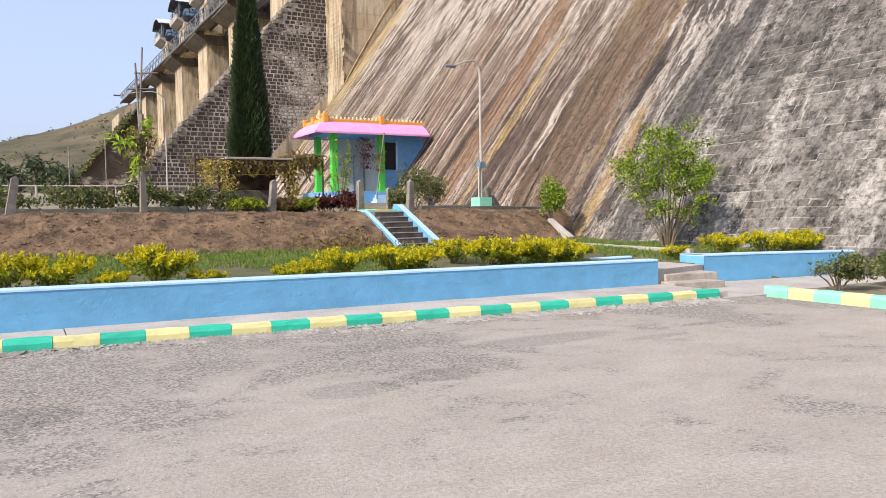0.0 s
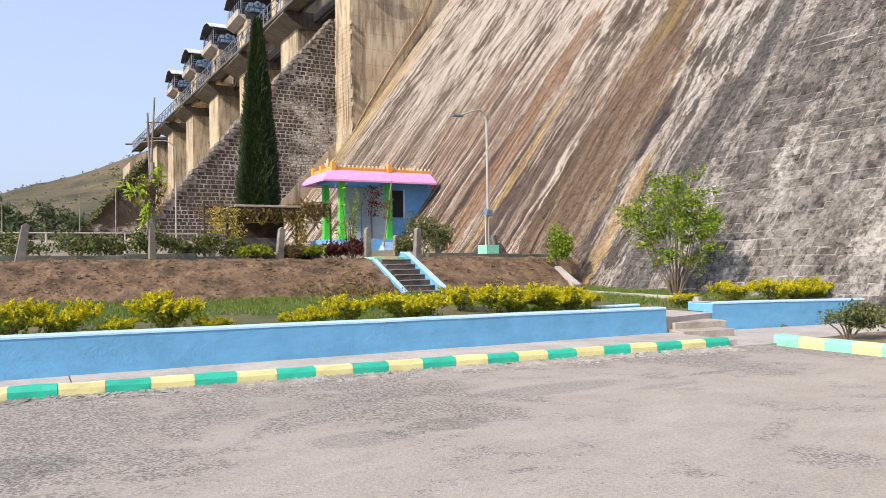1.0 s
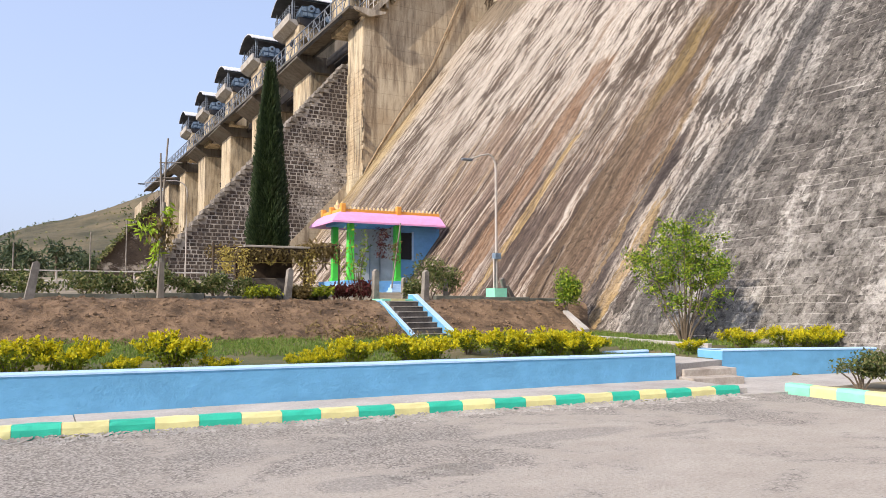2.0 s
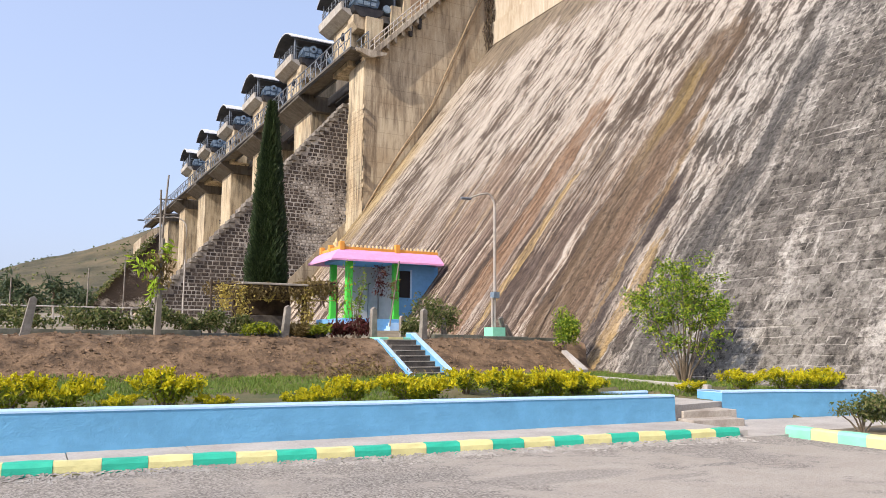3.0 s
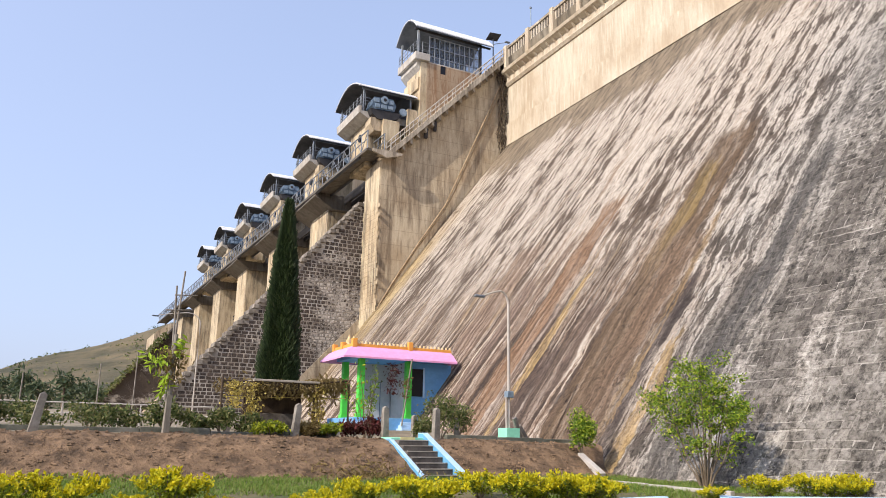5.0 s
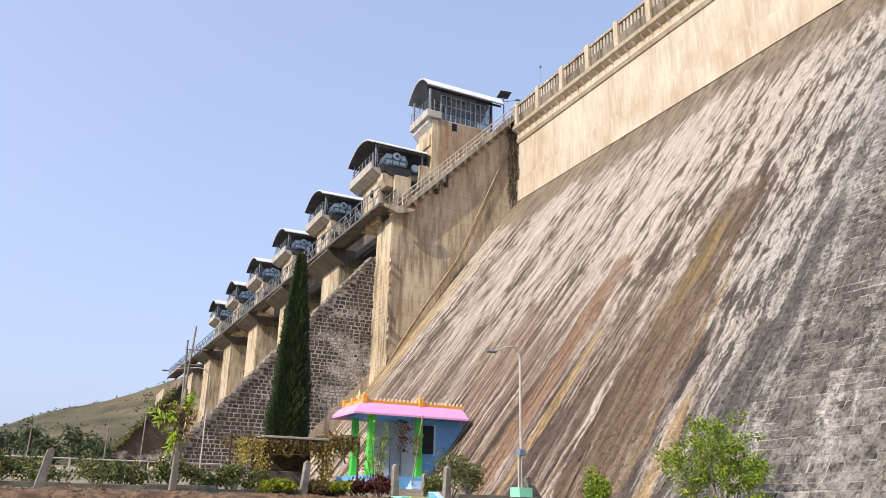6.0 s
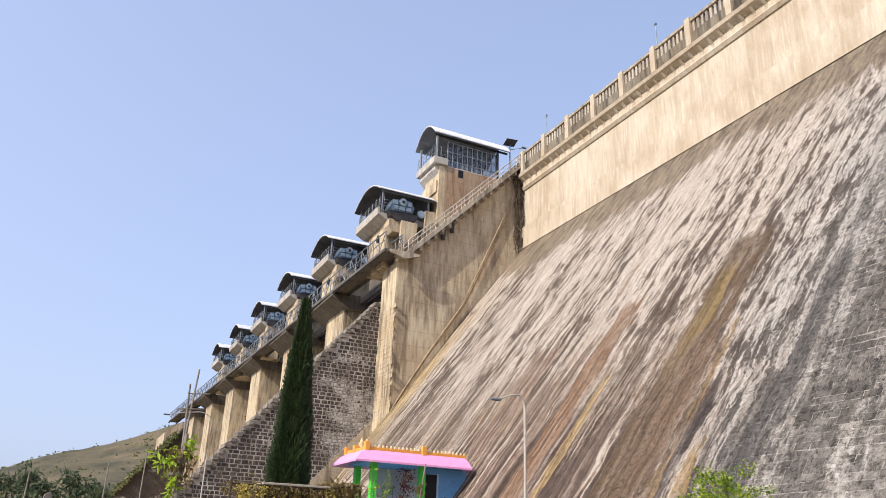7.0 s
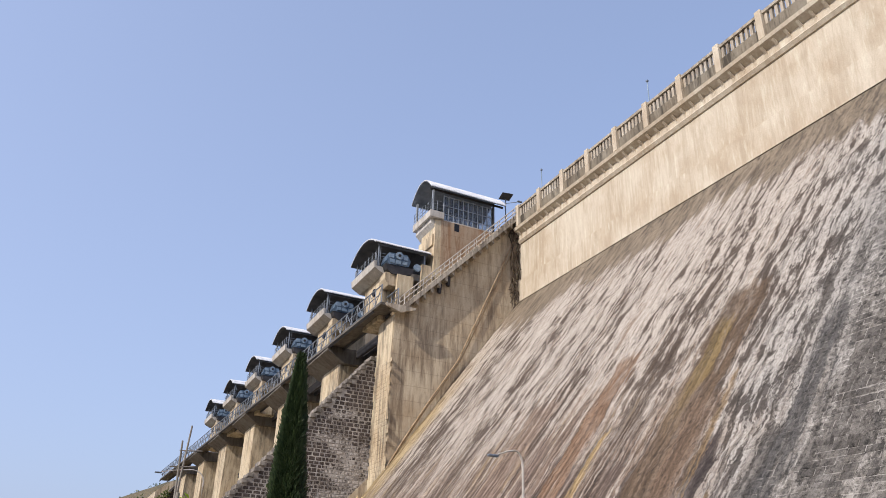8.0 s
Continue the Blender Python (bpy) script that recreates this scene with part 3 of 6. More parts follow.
def build_ground():
    xs = spread_lines((-2500, -400, 300), (-400, -100, 25), (-100, -14, 6), (-14, 17.6, 0.36), (17.6, 30, 3), (30, 180, 10), (180, 2500, 290))
    ys = spread_lines((-2500, -100, 400), (-100, 8, 12), (8, 24, 0.28), (24, 46, 1.1), (46, 110, 4), (110, 215, 15), (215, 660, 12), (660, 2500, 180))
    bm = bmesh.new()
    grid = [[bm.verts.new((x, y, ground_z(x, y))) for x in xs] for y in ys]
    for j in range(len(ys) - 1):
        for i in range(len(xs) - 1):
            f = bm.faces.new((grid[j][i], grid[j][i + 1], grid[j + 1][i + 1], grid[j + 1][i]))
            f.smooth = True
            cx, cy = (xs[i] + xs[i + 1]) / 2, (ys[j] + ys[j + 1]) / 2
            edge = 19.4 + 0.5 * noise.noise((cx * 0.5, 0, 4))
            f.material_index = 0 if edge < cy < 22.6 else 1 if cy <= edge else 2 if cy < 140 else 3
    ob = thing("ground", bm, M_SOIL, "earth ground with lawn, bare soil bank and dry hill behind", "ground", kind="structure")
    for m in (M_LAWN, M_TERRACE, M_HILL):
        ob.data.materials.append(m)
    return ob


def joined(name, verts, faces, material, parent=None, label="", category="", kind=""):
    me = bpy.data.meshes.new(name)
    me.from_pydata(verts, [], faces)
    me.materials.append(material)
    ob = new(name, me)
    if parent:
        ob.parent = parent
    return tagged(ob, label, category, "", kind)


def stone_shape(w, h, d, r):
    """One hewn stone in its own plane: uneven outline, outer face drawn in, its middle swelling."""
    j = lambda k: r.uniform(-k, k)
    k = min(w, h) * 0.10
    base = [(-w / 2, -h / 2), (w / 2, -h / 2), (w / 2, h / 2), (-w / 2, h / 2)]
    lo = [(a + j(k * 0.5), b + j(k * 0.5), 0.0) for a, b in base]
    hi = [(a * 0.86 + j(k), b * 0.84 + j(k), d * r.uniform(0.65, 1.1)) for a, b in base]
    mid = (j(k), j(k), d * r.uniform(1.0, 1.5))
    faces = [(0, 1, 5, 4), (1, 2, 6, 5), (2, 3, 7, 6), (3, 0, 4, 7), (4, 5, 8), (5, 6, 8), (6, 7, 8), (7, 4, 8)]
    return lo + hi + [mid], faces


def courses(s0, s1, a0, a1, high, wide, r):
    """Middles and sizes of stones laid in courses over a strip: along s upwards, along a sideways."""
    out = []
    s = s0
    while s < s1:
        h = high * r.uniform(0.8, 1.2)
        a = a0 - r.uniform(0, wide)
        while a < a1:
            w = wide * r.uniform(0.55, 1.45)
            out.append((s + h / 2, a + w / 2, w, h))
            a += w
        s += h
    return out


# ---- ground, road and kerbs ----
ground = build_ground()

bm = bmesh.new()
for x0, x1, y0, y1 in ((-60, 11.55, -40, None), (11.55, 16, -40, 6.0)):
    xs = spread_lines((x0, x1, 1.2))
    for a, b in zip(xs, xs[1:]):
        ya, yb = (kerb_y(a) + 0.05, kerb_y(b) + 0.05) if y1 is None else (y1, y1)
        bm.faces.new([bm.verts.new(p) for p in ((a, y0, 0), (b, y0, 0), (b, yb, 0), (a, ya, 0))])
bmesh.ops.remove_doubles(bm, verts=bm.verts, dist=0.001)
thing("road", bm, M_ROAD, "worn dusty asphalt yard with bare patches", "road", kind="structure")

# paved strip between the kerb and the blue wall, and the floor in front of the steps
pavement = empty("pavement", Matrix(), "pale cement paving strip behind the kerb", "pavement", kind="structure")
x = -10.0
while x < 10.6:
    w = 1.48
    bm = bmesh.new()
    add_prism(bm, [(x, kerb_y(x) + 0.12), (x + w, kerb_y(x + w) + 0.12), (x + w, wall_y(x + w) - 0.004), (x, wall_y(x) - 0.004)], -0.05, 0.115 + rnd.uniform(-0.004, 0.004), "z")
    part("slab", bm, M_PAVE, pavement)
    x += w + 0.016
for poly in ([(10.66, 9.24), (11.5, 9.18), (17.9, 9.3), (17.9, 10.74), (12.6, 11.36), (10.8, 10.96)], [(10.9, 11.02), (12.58, 11.40), (12.5, 13.9), (11.1, 14.0)]):
    part("slab", prism(poly, -0.05, 0.02 if poly[0][1] < 10 else 0.40, "z"), M_PAVE, pavement)


def kerb_run(name, start, way, count, length, paints, label):
    """A run of painted kerb stones, each a stone of its own, with a rounded front."""
    run = empty(name, Matrix(), label, "kerb", kind="structure")
    ang = math.atan2(way[1], way[0])
    meshes = []
    for k in range(4):
        bm = bmesh.new()
        d = [rnd.uniform(-0.012, 0.012) for _ in range(6)]
        prof = [(0.0, -0.06), (0.005 + d[0] * 0.6, 0.12 + d[1] * 0.6), (0.03, 0.165 + d[2] * 0.6), (0.16, 0.17), (0.17, -0.06)]
        lo = [bm.verts.new((0.002, p, q)) for p, q in prof]
        mi = [bm.verts.new((length / 2, p + rnd.uniform(-0.008, 0.008), q + (rnd.uniform(-0.01, 0.01) if q > 0 else 0))) for p, q in prof]
        hi = [bm.verts.new((length - 0.002, p, q)) for p, q in prof]
        for a, b in ((lo, mi), (mi, hi)):
            for i in range(5):
                bm.faces.new((a[i], b[i], b[(i + 1) % 5], a[(i + 1) % 5]))
        bm.faces.new(lo)
        bm.faces.new(hi[::-1])
        bmesh.ops.recalc_face_normals(bm, faces=bm.faces)
        meshes.append([])
        base = mesh_of("kerb_stone", bm)
        for p in paints:
            me = base.copy()
            me.materials.append(p)
            meshes[-1].append(me)
    for i in range(count):
        ob = new("kerb_stone", meshes[rnd.randrange(4)][i % len(paints)])
        ob.parent = run
        ob.matrix_basis = Matrix.Translation((start[0] + way[0] * length * i, start[1] + way[1] * length * i, rnd.uniform(-0.004, 0.003))) @ Matrix.Rotation(ang + rnd.uniform(-0.006, 0.006), 4, "Z")
    return run


def unit(x, y):
    d = math.hypot(x, y)
    return x / d, y / d


w1 = unit(1, -0.0855)
L = 0.5195
kerb_run("kerb", (10.64 - w1[0] * L * 40, kerb_y(10.64 - w1[0] * L * 40)), w1, 40, L, (M_KERB_Y, M_KERB_G), "kerb stones painted alternately green and yellow")
kerb_run("kerb", (11.75, 9.25), (0.0, -1.0), 17, 0.495, (M_MINT, M_KERB_Y), "planter kerb painted alternately mint green and yellow")
bm = box(11.93, 16.9, 0.6, 9.05, -0.05, 0.07)
bmesh.ops.subdivide_edges(bm, edges=bm.edges, cuts=8, use_grid_fill=True)
for v in bm.verts:
    if v.co.z > 0:
        v.co.z += 0.03 * noise.noise(v.co * 2.1)
thing("planter_soil", bm, M_TERRACE, "dry earth filling the kerbed planter", "soil", kind="structure")


# ---- low blue walls and steps ----
def low_wall(name, a, b, h0, h1, thick, label, skirt=0.0):
    """A limewashed wall with a slightly uneven face, its rounded top coloured sunlit pale."""
    n = 26
    dx, dy = unit(b[0] - a[0], b[1] - a[1])
    nx, ny = -dy, dx
    length = math.hypot(b[0] - a[0], b[1] - a[1])
    body, top = bmesh.new(), bmesh.new()
    rings_b, rings_t = [], []
    for i in range(n + 1):
        s = length * i / n
        px, py = a[0] + dx * s, a[1] + dy * s
        h = h0 + (h1 - h0) * i / n + 0.008 * noise.noise((s * 0.9, h0, 2))
        o = 0.012 * noise.noise((s * 0.7, h1, 8))
        at = lambda p, q: (px + nx * (p + o), py + ny * (p + o), q)
        rings_b.append([body.verts.new(at(p, q)) for p, q in ((-0.02, -0.05), (0.0, h * 0.5), (0.0, h - 0.03), (thick, h - 0.03), (thick, -0.05))])
        rings_t.append([top.verts.new(at(p, q)) for p, q in ((-0.012, h - 0.03), (-0.008, h - 0.004), (0.02, h + 0.012), (thick - 0.02, h + 0.012), (thick + 0.012, h - 0.005), (thick + 0.012, h - 0.03))])
    for bm, rings in ((body, rings_b), (top, rings_t)):
        m = len(rings[0])
        for r, s in zip(rings, rings[1:]):
            for k in range(m):
                bm.faces.new((r[k], s[k], s[(k + 1) % m], r[(k + 1) % m]))
        bm.faces.new(rings[0])
        bm.faces.new(rings[-1])
        bmesh.ops.recalc_face_normals(bm, faces=bm.faces)
    wall = thing(name, body, M_BLUE, label, "wall", kind="structure")
    # the sun on the wall top is painted in by a paler blue
    part("coping", top, M_BLUE_TOP, wall, "limewashed top coloured paler as sunlit")
    return wall


low_wall("wall_front", (-11.0, wall_y(-11.0)), (10.88, wall_y(10.88)), 0.735, 0.60, 0.26, "low sky-blue limewashed retaining wall")
low_wall("wall_return", (10.88, 11.25), (10.96, 12.4), 0.52, 0.50, 0.241, "short blue return wall beside the steps")
low_wall("wall_front_2", (12.60, 11.40), (17.9, 10.79), 0.61, 0.535, 0.26, "low sky-blue limewashed wall past the steps")
low_wall("wall_return_2", (12.60, 11.42), (12.57, 12.05), 0.608, 0.60, -0.20, "short blue return wall at the steps")
low_wall("walk_edge", (11.15, 13.35), (12.3, 13.25), 0.50, 0.50, 0.14, "low blue edge across the head of the garden walk")
steps = empty("garden_steps", Matrix(), "two plain cement steps between the blue walls", "steps", kind="structure")
m = Matrix.Translation((10.93, 10.58, 0)) @ Matrix.Rotation(radians(-6), 4, "Z")
for k, (x0, x1, y0, y1, z1) in enumerate(((0.0, 1.22, 0.0, 1.0, 0.16), (0.12, 1.42, 0.42, 1.4, 0.29))):
    part("step", box(x0, x1, y0, y1, -0.02, z1, 0.012, m), M_STEP, steps)

# ---- dam ----
prof = [(TOE_X - 1.6, TOE_Z - 2.13), (BAND_X, BAND_Z), (BAND_X, 39.9), (62, 39.9), (62, -2), (TOE_X - 1.6, -2.2)]
dam = thing("dam", prism([(p + 0.014, q) for p, q in prof], -80, END_Y), M_DAM_BED, "tall rubble-stone gravity dam face streaked by seepage", "dam", kind="structure")
thing("dam_upper_wall", prism([(BAND_X - 0.12, BAND_Z - 0.25), (BAND_X - 0.12, 39.9), (BAND_X + 0.05, 39.9), (BAND_X + 0.05, BAND_Z - 0.25)], -80, END_Y - 0.01), M_BAND, "pale plastered vertical band below the crest", "wall", kind="structure")
thing("dam_upper_ledge", prism([(BAND_X - 0.42, BAND_Z - 0.45), (BAND_X - 0.36, 35.35), (BAND_X - 0.121, 35.42), (BAND_X - 0.121, BAND_Z - 0.35)], -80, END_Y - 0.02), M_BAND, "slightly proud lower strip of the pale band", "wall", kind="structure")

# stones of the slope: the nearest as single pieces, all others joined
up, out, along = Vector((0.6, 0, 0.8)), Vector((-0.8, 0, 0.6)), Vector((0, 1, 0))
foot = Vector((TOE_X, 0, TOE_Z))
r = random.Random(11)
kinds = []
for k in range(14):
    vs, fs = stone_shape(1, 1, 1, r)
    me = bpy.data.meshes.new("stone")
    me.from_pydata(vs, [], fs)
    me.materials.append(M_DAM)
    kinds.append(me)
verts, faces = [], []
turn = Matrix((along, up, -along.cross(up))).transposed()
if (turn @ Vector((0, 0, 1))).dot(out) < 0:
    turn = Matrix((-along, up, along.cross(up))).transposed()
singles = []
for s, a, w, h in courses(-1.2, 40.9, 2.5, END_Y - 0.1, 0.30, 0.44, r):
    near = 9.6 < a < 16.0 and 0.0 < s < 6.4
    d = r.uniform(0.008, 0.03) if a < 20.5 and s < 16 else r.uniform(0.002, 0.010)
    s += 0.12 * noise.noise((a * 0.33, s * 0.5, 3)) + 0.06 * noise.noise((a * 1.3, s * 1.1, 6))
    at = foot + up * s + along * a + out * -0.012
    if near and len(singles) < 300:
        singles.append((at, w * 0.99, h * 0.98, d))
        continue
    vs, fs = stone_shape(w * 0.99, h * 0.98, d, r)
    o = len(verts)
    tilt = turn @ Matrix.Rotation(r.uniform(-0.04, 0.04), 3, "Z")
    verts += [at + tilt @ Vector(v) for v in vs]
    faces += [tuple(o + i for i in f) for f in fs]
joined("stone_facing", verts, faces, M_DAM, dam, kind="stuff")

# crest: moulded cornice, parapet, pilasters, balusters
crest = empty("crest_parapet", Matrix(), "stained concrete crest parapet with pilasters and slots", "parapet", kind="structure")
cx = BAND_X
part("cornice", prism([(cx + 0.1, 39.9), (cx - 0.25, 39.9), (cx - 0.45, 40.2), (cx - 0.35, 40.35), (cx - 0.35, 41.0), (cx - 0.95, 41.35), (cx - 1.05, 41.65), (cx - 0.9, 41.75), (cx - 0.55, 41.8), (cx + 0.1, 41.8)], -80, END_Y - 0.6), M_BAND, crest)
part("parapet_base", prism([(cx - 0.55, 41.8), (cx - 0.62, 43.05), (cx - 0.15, 43.05), (cx - 0.15, 41.8)], -80, END_Y - 0.6), M_PARAPET, crest)
part("handrail", prism([(cx - 0.66, 44.2), (cx - 0.70, 44.42), (cx - 0.12, 44.42), (cx - 0.16, 44.2)], -80, END_Y - 0.6), M_CORNICE, crest)
part("roadway", prism([(cx - 0.14, 41.0), (cx - 0.14, 42.0), (60, 42.0), (60, 41.0)], -80, END_Y), M_CORNICE, crest)
pil, bal = mesh_of("pilaster", box(-0.42, 0.12, -0.30, 0.30, 41.9, 44.62, 0.04)), mesh_of("baluster", box(-0.15, 0.10, -0.13, 0.13, 43.05, 44.2))
pil.materials.append(M_BAND)
bal.materials.append(M_CORNICE)
y = END_Y - 1.0
while y > 12:
    ob = new("pilaster", pil)
    ob.parent, ob.location = crest, (cx - 0.40, y, 0)
    for k in range(1, 9):
        ob = new("baluster", bal)
        ob.parent, ob.location = crest, (cx - 0.38, y - 4.45 * k / 9, 0)
    y -= 4.45
# corbels under the cornice
cor = mesh_of("corbel", prism([(cx - 0.34, 40.4), (cx - 0.42, 40.75), (cx - 0.85, 41.2), (cx - 0.34, 41.0)], -0.12, 0.12))
cor.materials.append(M_BAND)
y = END_Y - 1.2
while y > 14:
    ob = new("corbel", cor)
    ob.parent, ob.location = crest, (0, y, 0)
    y -= 1.1

# concrete end block of the overflow section
block = thing("abutment_block", prism([(26.9, 0), (26.9, 28.9), (27.9, 29.9), (41.3, 43.6), (62, 43.6), (62, 0)], END_Y, END_Y + 4.0), M_BLOCK, "tall stained concrete end wall of the spillway", "wall", kind="structure")
# paler concrete on the side facing the sun, its brightness put into the colour
part("buttress_edge", prism([(26.72, 0), (26.78, 28.6), (26.897, 28.6), (26.897, 0)], END_Y + 0.05, END_Y + 3.95), M_PIER, block, "nose strip coloured paler as sunlit")
r = random.Random(3)
verts, faces = [], []
ty = Matrix((Vector((0, 1, 0)), Vector((0, 0, 1)), Vector((-1, 0, 0)))).transposed()
for s, a, w, h in courses(9, 24, END_Y + 0.1, END_Y + 3.8, 0.42, 0.6, r):
    vs, fs = stone_shape(w * 0.98, h * 0.97, 0.022, r)
    o = len(verts)
    verts += [Vector((26.745, a, s)) + ty @ Vector((-v[0], v[1], v[2])) for v in vs]
    faces += [tuple(o + i for i in f) for f in fs]
joined("edge_stones", verts, faces, M_PIER, block, kind="stuff")

# stone training wall with a falling top
TW_Y = END_Y + 4.05


def training_top(x):
    return 25.6 + (x - 26.7) * 1.172


train = thing("training_wall", prism([(26.95, 0), (26.95, 25.7), (9.3, training_top(9.3)), (6.0, 1.2), (6.0, 0)], TW_Y + 0.08, TW_Y + 2.0), M_LIME, "dark rubble training wall with pale mortar joints", "wall", kind="structure")
verts, faces = [], []
tz = Matrix((Vector((1, 0, 0)), Vector((0, 0, 1)), Vector((0, -1, 0)))).transposed()
for s, a, w, h in courses(1.5, 25.4, 6.2, 26.7, 0.37, 0.52, r):
    if s + h / 2 > training_top(a - w / 2) - 0.15:
        continue
    vs, fs = stone_shape(w * 0.84, h * 0.80, r.uniform(0.012, 0.04), r)
    o = len(verts)
    verts += [Vector((a, TW_Y + 0.085, s)) + tz @ Vector(v) for v in vs]
    faces += [tuple(o + i for i in f) for f in fs]
joined("wall_stones", verts, faces, M_BASALT, train, kind="stuff")
cop = [mesh_of("coping_stone", box(-0.27, 0.27, -0.12, 1.9, -0.25, r.uniform(0.08, 0.2), 0.05)) for _ in range(5)]
for me in cop:
    me.materials.append(M_WALLCAP)
x = 26.4
while x > 8.6:
    ob = new("coping_stone", cop[r.randrange(5)])
    ob.parent = train
    ob.matrix_basis = Matrix.Translation((x, TW_Y + r.uniform(-0.05, 0.05), training_top(x))) @ Matrix.Rotation(r.uniform(-0.15, 0.15), 4, "Y")
    x -= 0.47

# far training wall, weir slope, gates
far = thing("far_training_wall", prism([(27, 0), (27, 28.6), (10, 8.2), (4.0, 1.0), (4.0, 0)], 203, 206), M_BASALT, "dark far training wall beyond the gates", "wall", kind="structure")
part("coping", prism([(27, 28.6), (27, 29.3), (10, 8.9), (4, 1.7), (4.0, 1.0), (10, 8.2)], 202.6, 206.2), M_LIME, far)
thing("far_abutment", prism([(22.5, 24), (22.5, 27.2), (26, 30.0), (60, 30.0), (60, 0), (27, 0)], 206.2, 222), M_BLOCK, "pale concrete abutment at the far end", "wall", kind="structure")
thing("weir_slope", prism([(12, 0.5), (18, 4), (33, 20), (37, 22), (40, 20), (40, 0)], END_Y + 4.03, 203), M_BLOCK, "concrete weir slope between the piers", "weir", kind="structure")


def pier_x(y):
    return 26.95 + SKEW * (y - 67)


PIERS = [82.6 + 18.9 * k for k in range(6)]
for k, y in enumerate(PIERS):
    px = pier_x(y)
    pier = thing("spillway_pier", prism([(px, y), (px, y + 6.6), (px + 0.9, y + 7.5), (40, y + 7.5), (40, y)], 0.5, 28.6, "z"), M_PIER, "tall concrete spillway pier with a sunlit nose and dark weather streaks", "pier", "piers of the spillway")
    bm = bmesh.new()
    add_prism(bm, [(px + 0.3, 27.6), (px - 1.9, 28.9), (px - 1.9, 29.35), (px + 5, 29.35), (px + 5, 27.6)], y - 0.9, y + 8.4)
    part("cap", bm, M_DECK, pier, "flared concrete cap")
for k, (y0, y1) in enumerate(zip([END_Y + 4.03] + [p + 7.5 for p in PIERS], PIERS + [203])):
    if y1 - y0 < 2:
        continue
    gate = thing("spillway_gate", box(32.0, 32.4, y0 + 0.02, y1 - 0.02, 18.5, 28.3), M_DARKSTEEL, "dark steel radial spillway gate between piers", "gate", "gates of the spillway")
    for z in (20.5, 23, 25.5, 27.6):
        part("rib", box(31.5, 31.99, y0 + 0.05, y1 - 0.05, z, z + 0.35), M_DARKSTEEL, gate)
    for y in (y0 + 1.0, y1 - 1.0):
        part("arm", rods(((31.6, y, 26), (28.2, y, 22.6), 0.25), ((31.6, y, 21), (28.2, y, 22.4), 0.25)), M_DARKSTEEL, gate)
    bridge = thing("gate_bridge", box(29.5, 36.0, y0 + 0.03, y1 - 0.03, 28.75, 30.1), M_DECK, "concrete bridge deck over the gates", "bridge", kind="structure")
    part("parapet", box(29.5, 29.8, y0 + 0.03, y1 - 0.03, 30.1, 32.4), M_DECK, bridge)
    for x in (28.3, 29.2):
        part("girder", box(x, x + 0.25, y0 + 0.03, y1 - 0.03, 28.3, 29.3), M_DARKSTEEL, bridge)


# ---- gate houses, walkways and fittings on the dam ----
def barrel(x0, x1, y0, y1, z, rise, thick, ripple=0.05, steps=64, arc=14):
    """A barrel roof of corrugated sheet: outer skin, or the darker underside below it."""
    bm = bmesh.new()
    rows = []
    for i in range(steps + 1):
        x = x0 + (x1 - x0) * i / steps
        rp = ripple * (1 if i % 2 else -1)
        ring = []
        for top in (1, 0):
            pts = []
            for k in range(arc + 1):
                a = math.pi * k / arc
                y = (y0 + y1) / 2 - (y1 - y0) / 2 * math.cos(a)
                h = z + rise * math.sin(a) ** 2 + rp * 0.5 - (0 if top else thick)
                pts.append((x, y, h))
            ring += pts if top else pts[::-1]
        rows.append([bm.verts.new(p) for p in ring])
    m = len(rows[0])
    for a, b in zip(rows, rows[1:]):
        for k in range(m):
            bm.faces.new((a[k], a[(k + 1) % m], b[(k + 1) % m], b[k]))
    bm.faces.new(rows[0])
    bm.faces.new(rows[-1])
    bmesh.ops.recalc_face_normals(bm, faces=bm.faces)
    return bm


def railing(parent, pts, high, gap=1.0, r=0.035, bars=3, material=None):
    """Posts and bars along a line of points; each post and each bar is a part."""
    material = material or M_STEEL
    for a, b in zip(pts, pts[1:]):
        a, b = Vector(a), Vector(b)
        n = max(1, round((b - a).length / gap))
        for i in range(n + 1):
            p = a.lerp(b, i / n)
            part("post", rods((p, p + Vector((0, 0, high)), r), n=5), material, parent)
        for k in range(bars):
            z = Vector((0, 0, high * (k + 1) / bars))
            part("bar", rods((a + z, b + z, r * 0.9), n=5), material, parent)


